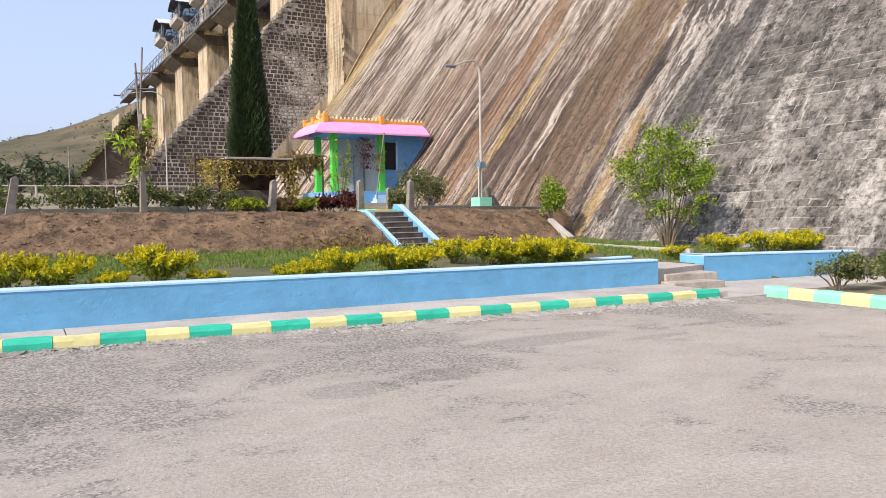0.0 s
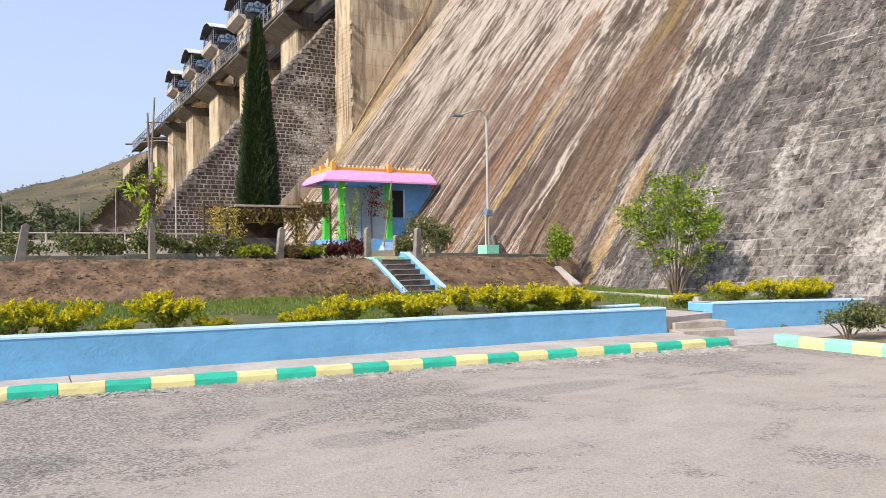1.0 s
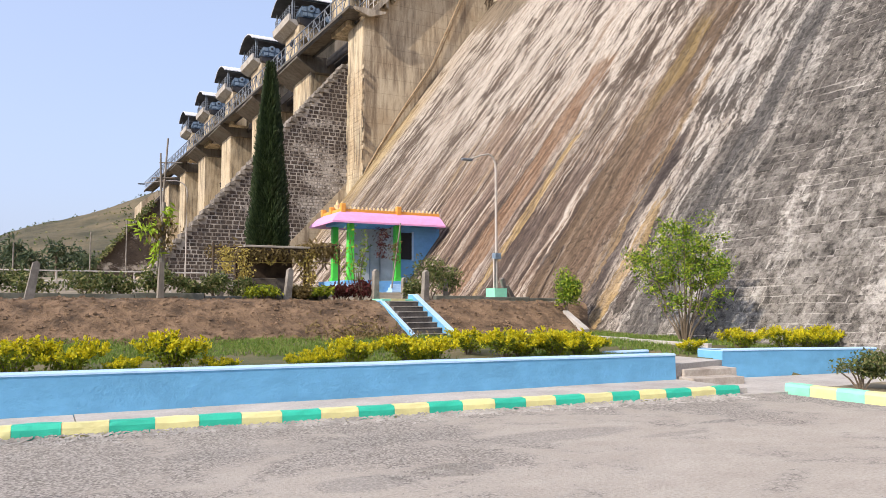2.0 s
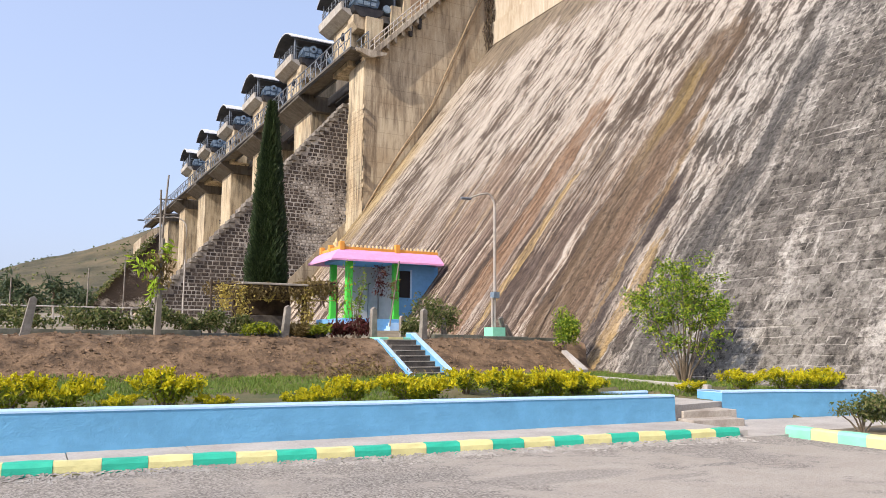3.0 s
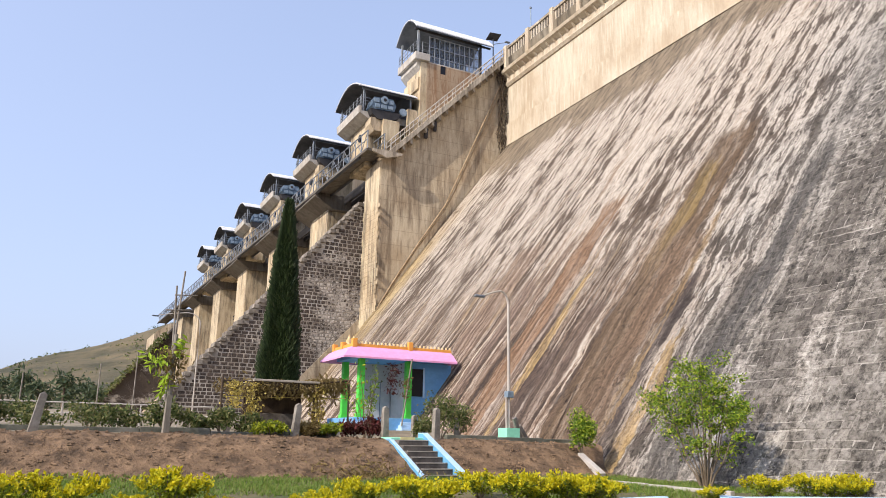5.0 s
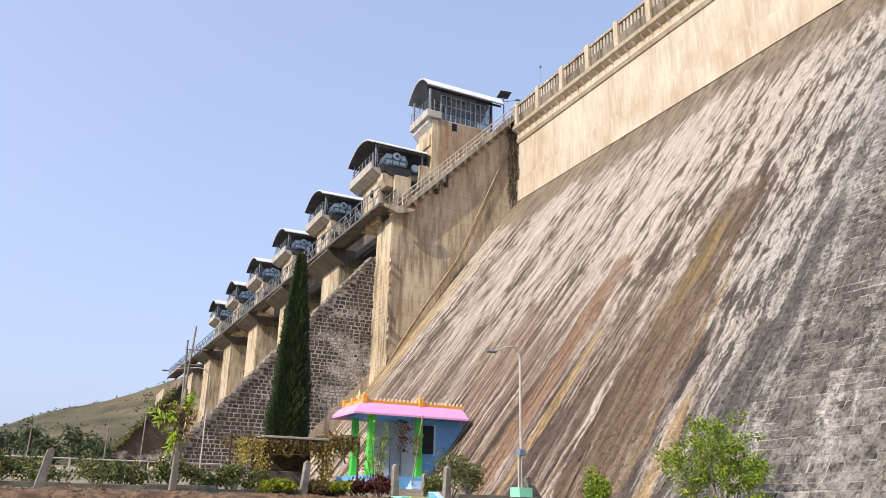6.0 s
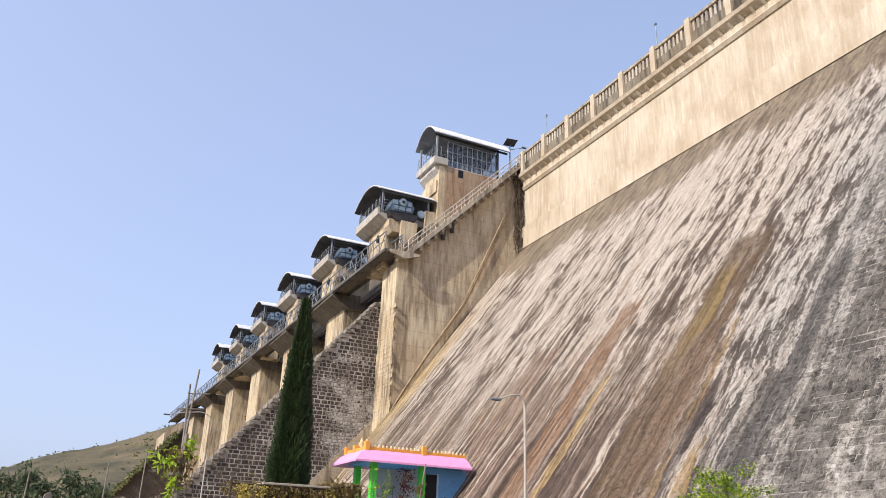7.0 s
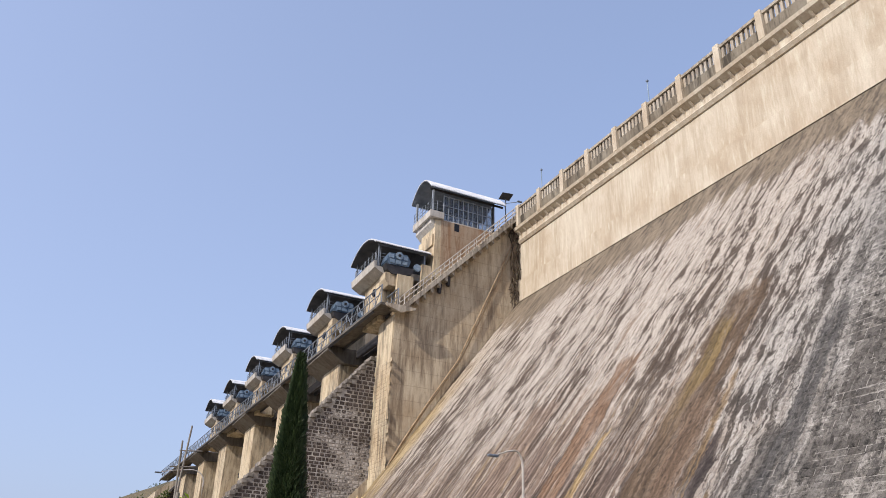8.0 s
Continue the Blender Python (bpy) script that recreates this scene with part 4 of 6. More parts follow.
def machine(parent, x, y, z):
    """Hoist drum housing: a chamfered casing of light panels in dark frames, with one round cover, on a dark tray."""
    cas = part("hoist_casing", prism([(x, z + 0.45), (x + 0.25, z + 1.35), (x + 2.3, z + 1.45), (x + 2.7, z + 0.8), (x + 2.5, z + 0.15), (x + 0.3, z + 0.05)], y - 0.85, y + 0.9), M_MACHINE, parent, "blue-grey hoist casing")
    part("drum_cover", rods(((x + 1.35, y - 0.86, z + 1.15), (x + 1.35, y - 1.02, z + 1.15), 0.42), n=18), M_DISC, cas, "pale round cover")
    part("hub", rods(((x + 1.35, y - 1.02, z + 1.15), (x + 1.35, y - 1.07, z + 1.15), 0.17), n=10), M_DARKSTEEL, cas)
    for x0, x1, z0, z1 in ((0.22, 0.78, 0.78, 1.22), (1.86, 2.36, 0.78, 1.25), (0.34, 0.86, 0.22, 0.66), (0.98, 1.62, 0.20, 0.64), (1.74, 2.3, 0.26, 0.66)):
        part("panel", box(x + x0, x + x1, y - 0.93, y - 0.856, z + z0, z + z1, 0.03), M_DISC, cas, "pale blue-grey cover panel")
    part("drip_tray", prism([(x - 0.1, z + 0.05), (x + 3.2, z + 0.05), (x + 3.0, z - 0.5), (x + 2.2, z - 0.95), (x + 0.7, z - 0.95), (x + 0.1, z - 0.5)], y - 0.8, y + 0.9), M_DARKSTEEL, parent, "dark drip tray")
    part("brake_wheel", rods(((x + 3.55, y - 0.75, z + 0.35), (x + 3.55, y - 0.5, z + 0.35), 0.42), n=16), M_DISC, parent)


HOUSE_X = 24.9


def gate_house(y0):
    x0 = HOUSE_X - 0.0137 * (y0 - 68.5)
    z = 34.2
    house = empty("gate_house", Matrix.Translation((x0, y0, 30.0)), "open hoist house with a barrel sheet roof on a concrete column", "gate house", "hoist houses on the piers")
    inv = Matrix.Translation((-x0, -y0, -30.0))

    def add(name, bm, material, label=""):
        bmesh.ops.transform(bm, matrix=inv, verts=bm.verts)
        return part(name, bm, material, house, label)
    add("column", box(x0 + 1.2, x0 + 3.6, y0 + 0.9, y0 + 5.6, 28.9, z - 0.55, 0.04), M_PIER, "pale concrete column")
    add("column", box(x0 + 3.8, x0 + 6.5, y0 + 1.4, y0 + 5.4, 28.9, z - 0.55, 0.04), M_PIER)
    add("porthole", rods(((x0 + 1.19, y0 + 2.6, 32.4), (x0 + 1.05, y0 + 2.6, 32.4), 0.42), n=14), M_BLACK, "dark round opening")
    add("corbel", prism([(x0 + 1.4, 32.2), (x0 + 1.0, 32.9), (x0 + 1.0, z - 0.6), (x0 + 4.2, z - 0.6), (x0 + 4.2, 32.9), (x0 + 3.8, 32.2)], y0 - 0.7, y0 + 0.88), M_BLOCK)
    add("floor_slab", prism([(x0, z), (x0 - 0.1, z + 0.75), (x0 + 0.18, z + 0.75), (x0 + 0.2, z + 0.18), (x0 + 6.2, z + 0.18), (x0 + 6.2, z - 0.55), (x0 + 1.0, z - 0.55)], y0, y0 + 6.9), M_SLAB, "pale concrete balcony slab")
    for px in (x0 + 0.4, x0 + 5.7):
        for py in (y0 + 0.1, y0 + 6.7):
            add("post", rods(((px, py, z + 0.1), (px, py, z + 2.95), 0.09), n=6), M_STEEL)
    add("eave_beam", box(x0 + 0.2, x0 + 6.0, y0 - 0.12, y0 + 0.04, z + 2.6, z + 2.85), M_STEEL)
    # panels and roof underside carry the interior shade in their colour
    add("back_panel", box(x0 + 0.9, x0 + 5.74, y0 + 6.5, y0 + 6.65, z + 0.18, z + 2.75), M_UNDER, "dark panel for the shaded inside of the house")
    arch = [(y0 + 0.1 + 6.6 * k / 12, z + 2.6 + 1.3 * math.sin(math.pi * (0.55 + 6.6 * k / 12) / 7.65) ** 2) for k in range(13)]
    add("end_panel", prism(arch[::-1] + [(y0 + 0.1, z + 0.18), (y0 + 6.7, z + 0.18)], x0 + 5.75, x0 + 5.88, "x"), M_UNDER, "dark end panel for the shaded inside of the house")
    add("roof", barrel(x0 - 0.25, x0 + 6.3, y0 - 0.45, y0 + 7.2, z + 2.8, 1.35, 0.10), M_SHEET, "white corrugated barrel roof")
    add("roof_lining", barrel(x0 - 0.22, x0 + 6.27, y0 - 0.40, y0 + 7.15, z + 2.67, 1.32, 0.05, 0.0), M_UNDER, "roof underside, its shade put into a dark colour")
    for k in range(7):
        py = y0 + 0.1 + 6.0 * k / 6
        add("baluster", rods(((x0 + 0.05, py, z + 0.7), (x0 + 0.05, py, z + 1.75), 0.035), n=5), M_STEEL)
    for h in (1.05, 1.4, 1.75):
        add("rail", rods(((x0 + 0.05, y0 + 0.1, z + h), (x0 + 0.05, y0 + 6.1, z + h), 0.035), n=5), M_STEEL)
        add("rail", rods(((x0 + 0.05, y0 + 0.1, z + h), (x0 + 1.2, y0 + 0.05, z + h), 0.035), n=5), M_STEEL)
    for k in range(5):
        py = y0 + 0.5 + 1.2 * k
        add("mullion", rods(((x0 + 0.75, py, z + 0.2), (x0 + 0.75, py, z + 2.9), 0.03), n=5), M_STEEL)
    before = set(house.children)
    machine(house, x0 + 0.95, y0 - 0.1, z + 0.2)
    for o in set(house.children) - before:
        o.data.transform(inv)
        for c in o.children:
            c.data.transform(inv)
    return house


first = gate_house(68.5)
for k in range(1, 6):
    y = 68.5 + 16.1 * k
    copy_thing(first, Matrix.Translation((HOUSE_X - 0.0137 * (y - 68.5), y, 30.0)))

# tall gate tower over the end block
tower = thing("gate_tower", box(32.15, 39.6, 68.0, 71.6, 33, 41.4, 0.05), M_RUST, "rust-stained concrete gate tower with a glazed cabin and barrel roof", "tower")
# front towards the sun gets a paler tone than the rust-stained sides
part("front_shaft", box(31.45, 32.14, 68.02, 71.58, 33, 41.3), M_PIER, tower, "shaft front coloured paler as sunlit")
part("front_ledge", box(31.25, 31.449, 68.3, 71.9, 38.2, 39.6, 0.03), M_PIER, tower)
part("corbel", prism([(32.1, 39.7), (31.0, 40.9), (31.0, 41.4), (32.1, 41.4)], 68.2, 72.3), M_SLAB, tower)
part("balcony_slab", box(30.65, 32.4, 67.75, 72.5, 41.42, 42.25, 0.04), M_SLAB, tower, "pale balcony parapet slab")
part("opening", box(33.8, 34.4, 67.985, 68.1, 40.4, 41.35), M_BLACK, tower, "dark square opening")
part("cabin_floor", box(32.45, 39.4, 68.1, 71.5, 41.42, 41.55), M_SLAB, tower)
part("glazing", box(32.5, 38.7, 68.25, 68.27, 41.6, 44.6), M_PANE, tower, "clear dusty window glass")
part("rear_glazing", box(32.5, 38.7, 71.3, 71.32, 41.6, 44.6), M_PANE, tower)
for y in (68.2, 71.34):
    for k in range(11):
        x = 32.5 + 6.2 * k / 10
        part("mullion", box(x - 0.05, x + 0.05, y - 0.06, y + 0.04, 41.56, 44.7), M_FRAME, tower, "pale grey window bar")
    for z in (42.3, 43.4, 44.6):
        part("transom", box(32.5, 38.7, y - 0.05, y + 0.03, z - 0.04, z + 0.04), M_FRAME, tower)
part("sill_panel", box(32.5, 38.7, 71.42, 71.5, 41.56, 42.6), M_UNDER, tower)
for x, y in ((31.0, 67.9), (31.0, 72.2), (38.75, 67.9), (38.75, 71.9)):
    part("post", box(x - 0.10, x + 0.10, y - 0.10, y + 0.10, 41.4, 45.1), M_FRAME if x < 35 else M_DARKSTEEL, tower)
part("eave_beam", box(30.6, 40.0, 67.8, 67.95, 44.85, 45.05), M_DARKSTEEL, tower)
part("roof", barrel(30.4, 40.1, 67.2, 72.6, 45.0, 1.75, 0.10, 0.07, 90), M_SHEET, tower, "white corrugated barrel roof")
# greyer than the sheet above: the shade below the roof is coloured in
part("roof_lining", barrel(30.43, 40.05, 67.25, 72.55, 44.87, 1.72, 0.05, 0.0), M_STEEL, tower, "roof underside, its shade put into a grey colour")
railing(tower, [(32.3, 67.85, 42.25), (30.75, 67.85, 42.25), (30.75, 72.4, 42.25)], 1.3, 0.8)

# solar lamp on the crest
solar = thing("solar_lamp", rods(((40.7, 68.4, 43.5), (40.7, 68.4, 46.6), 0.07)), M_STEEL, "slim crest lamp with a tilted solar panel", "lamp")
part("panel", box(-0.85, 0.85, -0.5, 0.5, -0.03, 0.03, 0, Matrix.Translation((40.7, 68.3, 46.9)) @ pose(0, 0, 0, -30, -12, 10)), M_DARKSTEEL, solar, "dark solar panel")
part("arm", rods(((40.7, 68.4, 46.0), (42.0, 67.6, 46.2), 0.04)), M_STEEL, solar)
part("head", box(41.8, 42.4, 67.4, 67.7, 46.15, 46.28, 0.03), M_STEEL, solar)
for y in (61.3, 43.4):
    p = thing("crest_post", rods(((cx - 0.4, y, 44.4), (cx - 0.4, y, 46.9), 0.05)), M_DISC, "thin pale lamp post on the crest parapet", "post", "crest posts")
    part("head", box(cx - 0.5, cx - 0.3, y - 0.1, y + 0.1, 46.9, 47.1, 0.02), M_STEEL, p)

# stair up the end block
stair = thing("crest_stair", prism([(26.4, 29.2), (27.6, 29.2), (41.5, 43.35), (41.5, 43.65), (27.3, 29.55), (26.4, 29.55)], END_Y - 0.95, END_Y + 0.4), M_CORNICE, "long concrete stair with pipe railings up to the crest", "stair")
for k in range(34):
    x = 27.6 + 13.6 * k / 34
    part("tread", box(x, x + 0.42, END_Y - 0.93, END_Y + 0.38, 29.5 + 14.05 * k / 34, 29.9 + 14.05 * k / 34), M_CORNICE, stair)
    if k % 2:
        part("bracket", prism([(x, 29.25 + 14.1 * k / 34), (x + 0.3, 29.5 + 14.1 * k / 34), (x + 0.3, 28.7 + 14.1 * k / 34), (x, 28.9 + 14.1 * k / 34)], END_Y - 0.8, END_Y - 0.01), M_CORNICE, stair)
for y in (END_Y - 0.9, END_Y + 0.35):
    for k in range(15):
        x = 27.5 + 13.7 * k / 14
        z = 29.7 + 14.0 * (x - 27.5) / 13.7
        part("post", rods(((x, y, z), (x, y, z + 1.15), 0.05), n=6), M_GALV, stair)
    for h in (0.6, 1.15):
        part("rail", rods(((27.5, y, 29.7 + h), (41.4, y, 43.9 + h), 0.06), n=6), M_GALV, stair)
part("landing", prism([(25.4, 29.38), (28.7, 29.38), (28.6, 29.15), (27.0, 28.65), (25.6, 29.1)], END_Y - 1.25, END_Y - 0.96), M_CORNICE, stair, "flared landing at the corner")
for x in (31.6, 32.6):
    part("hanging_pot", rods(((x, END_Y - 0.3, 33.0 + (x - 31.6)), (x, END_Y - 0.3, 32.0 + (x - 31.6)), 0.28, 0.2), n=10), M_DARKSTEEL, stair)
wall = thing("landing_wall", box(27.1, 28.9, END_Y + 0.45, END_Y + 0.85, 29.5, 33.5, 0.04), M_PIER, "short pale parapet wall on the stair landing", "wall", kind="structure")
thing("landing_wall", box(29.8, 30.9, END_Y + 0.45, END_Y + 0.85, 32.0, 35.2, 0.04), M_PIER, "short pale parapet block beside the tower", "wall", kind="structure")

# walkway along the piers
Y0, Y1 = END_Y - 0.5, 203.0
walkway = thing("service_walkway", prism([(0, 0), (0, 0.28), (1.9, 0.28), (1.9, 0)], 0, 1), M_DECK, "steel truss service walkway along the spillway piers", "walkway")
walkway.data.transform(Matrix(((1, SKEW * (Y1 - Y0), 0, pier_x(Y0) - 1.85), (0, Y1 - Y0, 0, Y0), (0, 0, 1, 29.38), (0, 0, 0, 1))))


def on_walk(dx, y, z):
    return (pier_x(y) - 1.85 + dx, y, 29.38 + z)


for dx in (0.05, 1.85):
    for z, rad in ((0.25, 0.07), (1.2, 0.05), (2.1, 0.07)):
        part("chord", rods((on_walk(dx, Y0, z), on_walk(dx, Y1, z), rad), n=6), M_STEEL, walkway)
    part("girder", rods((on_walk(dx, Y0 + 2, -0.18), on_walk(dx, Y1, -0.18), 0.17), n=4), M_DARKSTEEL, walkway)
    n = 0
    y = Y0
    while y < Y1 - 1.6:
        part("post", rods((on_walk(dx, y, 0.2), on_walk(dx, y, 2.1), 0.05), n=5), M_STEEL, walkway)
        a, b = (0.25, 2.1) if n % 2 else (2.1, 0.25)
        part("brace", rods((on_walk(dx, y, a), on_walk(dx, y + 1.65, b), 0.04), n=5), M_STEEL, walkway)
        y += 1.65
        n += 1

# pipes, and dark rods that stand for the shaded corner cavity beside the slope
HOSE = [(41.3, 43.6), (40.7, 40.2), (37.1, 32.0), (34.0, 25.1), (30.7, 20.1), (28.3, 16.2), (26.4, 12.9)]
for dx, dy, rad in ((0.0, 0.25, 0.075), (0.5, 0.18, 0.06)):
    pts = []
    for (x0, z0), (x1, z1) in zip(HOSE, HOSE[1:]):
        pts += [(x0 + (x1 - x0) * k / 4 + dx * (1 - len(pts) / 26), END_Y - dy, z0 + (z1 - z0) * k / 4) for k in range(4)]
    thing("drain_hose", add_tube(bmesh.new(), pts, rad, 6), M_RUSTY, "pale brown hose hanging down beside the dam slope", "pipe", "hoses down the abutment")
# rods added to darken the corner cavity
bm = bmesh.new()
rr = random.Random(8)
for i in range(300):
    z = rr.uniform(32.5, 43.0)
    a = Vector((41.1 + rr.uniform(-0.8, 0.25), END_Y - rr.uniform(0.02, 0.7), z))
    add_rod(bm, a, a + Vector((rr.uniform(-0.4, 0.4), rr.uniform(-0.2, 0.1), rr.uniform(-1.4, 0.6))), 0.05, 0.02, 4)
thing("dry_creeper", bm, M_DARKWOOD, "dark rods standing for the shaded cavity in the abutment corner", "creeper")


# ---- plants ----
def leaves(points, size, r, aspect=2.2, droop=0.25, out_from=None, fold=0.25):
    """Vertices and faces of many small pointed leaves, two triangles each, at points."""
    verts, faces = [], []
    for p in points:
        d = Vector((r.gauss(0, 1), r.gauss(0, 1), r.gauss(0, 1) - droop))
        if out_from is not None:
            d += (p - out_from).normalized() * 1.3
        d.normalize()
        s = d.orthogonal().normalized()
        s.rotate(Matrix.Rotation(r.uniform(0, 6.283), 3, d))
        n = d.cross(s)
        k = size * r.uniform(0.6, 1.35)
        w = k / aspect
        o = len(verts)
        verts += [p, p + d * k * 0.5 + s * w * 0.5 + n * fold * w, p + d * k, p + d * k * 0.5 - s * w * 0.5 + n * fold * w]
        faces += [(o, o + 1, o + 2), (o, o + 2, o + 3)]
    return verts, faces


def cloud(r, n, centre, radii, hollow=0.45, flat=-1.0):
    """Points inside an uneven egg, most of them near its skin."""
    out = []
    c = Vector(centre)
    while len(out) < n:
        d = Vector((r.gauss(0, 1), r.gauss(0, 1), r.gauss(0, 1))).normalized()
        if d.z < flat:
            continue
        q = r.uniform(hollow, 1.0) * (1 + 0.28 * noise.noise(d * 2.3 + c))
        out.append(c + Vector((d.x * radii[0], d.y * radii[1], d.z * radii[2])) * q)
    return out


def golden_bush(seed, width, high):
    """A golden shrub: forked stems, sparse green leaves low down, upright golden shoots with pointed tips."""
    r = random.Random(seed)
    bush = empty("golden_shrub", Matrix(), "bushy golden-yellow leaved hedge shrub in the planting strip", "shrub", "golden hedge shrubs along the wall")
    bm = bmesh.new()
    inner, gold, lime = [], [], []
    for k in range(17):
        a, q = 6.283 * k / 17 + r.uniform(-0.3, 0.3), math.sqrt(r.uniform(0.02, 1.0))
        tip = Vector((math.cos(a) * q * width * 0.50, math.sin(a) * q * width * 0.50, high * r.uniform(0.72, 1.12) * (1.05 - 0.32 * q)))
        add_tube(bm, [(0.03 * math.cos(a), 0.03 * math.sin(a), -0.05), tip * 0.5 + Vector((0, 0, 0.04)), tip], lambda t: 0.012 * (1 - 0.7 * t), 5)
        inner += [tip * r.uniform(0.35, 0.8) + Vector((r.gauss(0, 0.06), r.gauss(0, 0.06), r.gauss(-0.02, 0.05))) for _ in range(34)]
        for j in range(6):
            b = r.uniform(0, 6.283)
            lean = Vector((math.cos(a) * 0.5 + math.cos(b) * 0.65, math.sin(a) * 0.5 + math.sin(b) * 0.65, 1.15)).normalized()
            root = tip + Vector((math.cos(b) * 0.07, math.sin(b) * 0.07, -0.10 - 0.05 * r.random()))
            reach = r.uniform(0.12, 0.24)
            for i in range(20):
                t = r.random()
                p = root + lean * reach * t + Vector((r.gauss(0, 0.022), r.gauss(0, 0.022), r.gauss(0, 0.018))) * (1.25 - 0.8 * t)
                (gold if t > 0.3 else lime).append(p)
    part("branchwork", bm, M_BARK, bush)
    for name, pts, m, size in (("inner_foliage", inner, M_GOLDGREEN, 0.075), ("lower_foliage", lime, M_GOLDGREEN, 0.07), ("golden_foliage", gold, M_GOLD, 0.075)):
        joined(name, *leaves(pts, size, r, 1.9, -0.9), m, bush)
    return bush


def shrub(name, at, radii, n, size, material, label, r, stems=5, flat=-0.6):
    sh = empty(name, Matrix.Translation(at), label, "shrub")
    bm = bmesh.new()
    c = Vector((0, 0, radii[2] * 0.9))
    for k in range(stems):
        a = r.uniform(0, 6.283)
        tip = c + Vector((math.cos(a) * radii[0] * 0.6, math.sin(a) * radii[1] * 0.6, r.uniform(-0.2, 0.5) * radii[2]))
        add_tube(bm, [(0, 0, -0.1), tip * 0.5, tip], lambda t: 0.022 * (1 - 0.6 * t), 5)
    part("branchwork", bm, M_BARK, sh)
    pts = []
    for k in range(7):
        a = r.uniform(0, 6.283)
        q = r.uniform(0.2, 0.62)
        pts += cloud(r, n // 7, c + Vector((math.cos(a) * radii[0] * q, math.sin(a) * radii[1] * q, r.uniform(-0.4, 0.4) * radii[2])), tuple(v * r.uniform(0.4, 0.62) for v in radii), 0.3, flat)
    joined("foliage", *leaves(pts, size, r), material, sh)
    return sh


# golden hedge behind the wall
r = random.Random(21)
kinds_b = [golden_bush(40 + k, 1.2, 0.62) for k in range(4)]
spots = [(-3.4, 13.2, 1.0), (-2.2, 13.0, 0.95), (-1.2, 13.1, 0.95), (-0.3, 13.0, 0.9), (0.46, 13.0, 0.85), (1.24, 12.6, 0.5), (1.9, 12.8, 0.95), (2.58, 12.6, 0.45),
         (3.9, 12.5, 0.42), (4.3, 12.5, 0.55), (4.9, 12.6, 0.75), (6.0, 12.6, 0.9), (6.45, 12.7, 0.85), (8.1, 14.2, 0.85), (8.3, 13.0, 0.95), (8.75, 13.1, 0.8), (9.35, 12.8, 0.85), (9.9, 12.8, 0.8),
         (10.75, 13.3, 0.6), (11.5, 13.4, 0.75), (12.05, 13.3, 0.6), (13.0, 12.6, 0.55), (14.35, 12.4, 0.85), (15.65, 12.3, 0.8), (16.4, 12.25, 0.8), (17.1, 12.15, 0.85), (17.75, 12.1, 0.75)]
for k, (x, y, s) in enumerate(spots):
    m = Matrix.Translation((x, y, ground_z(x, y))) @ Matrix.Rotation(r.uniform(0, 6.28), 4, "Z")
    if k < 4:
        kinds_b[k].matrix_basis = m @ Matrix.Scale(s, 4)
    else:
        b = copy_thing(kinds_b[k % 4], m)
        b.scale = (s * r.uniform(0.9, 1.1), s, s * r.uniform(0.85, 1.1))

# green tree by the toe of the dam
def young_tree(at, high, r):
    tree = empty("young_tree", Matrix.Translation(at), "many-stemmed young tree with bright green leaves by the dam toe", "tree")
    bm = bmesh.new()
    pts = []
    for k in range(15):
        a = 6.283 * k / 15 + r.uniform(-0.3, 0.3)
        lean = r.uniform(0.12, 1.0)
        h = high * r.uniform(0.62, 1.0) * (1.08 - 0.22 * lean)
        tip = Vector((math.cos(a) * lean * 1.75, math.sin(a) * lean * 1.75, h))
        mid = Vector((tip.x * 0.42, tip.y * 0.42, h * 0.33))
        line = [Vector((0.05 * math.cos(a), 0.05 * math.sin(a), -0.15)), mid * 0.5, mid, mid.lerp(tip, 0.5) + Vector((0, 0, 0.1)), tip]
        add_tube(bm, line, lambda t: 0.03 * (1 - 0.85 * t), 6)
        for j in range(15):
            t = r.uniform(0.18, 1.0)
            base = mid.lerp(tip, t) if t > 0.25 else mid.lerp(tip, 0) * (0.75 + t)
            d = Vector((math.cos(a) + r.gauss(0, 0.9), math.sin(a) + r.gauss(0, 0.9), r.uniform(-0.1, 0.9))).normalized()
            ln = r.uniform(0.25, 0.75) * (1.15 - 0.6 * t)
            add_rod(bm, base, base + d * ln, 0.011, 0.004, 4)
            for i in range(34):
                pts.append(base + d * ln * r.uniform(0.2, 1.05) + Vector((r.gauss(0, 0.075), r.gauss(0, 0.075), r.gauss(0, 0.075))))
    part("branchwork", bm, M_BARK, tree)
    joined("crown", *leaves(pts, 0.088, r, 1.9, 0.2), M_FRESH, tree)
    return tree


r = random.Random(4)
young_tree((15.72, 15.5, ground_z(15.72, 15.5)), 3.45, r)
shrub("bush", (16.2, 21.3, ground_z(16.2, 21.3) - 0.03), (0.62, 0.62, 1.0), 1900, 0.11, M_FRESH, "round fresh green bush at the end of the bank", r)

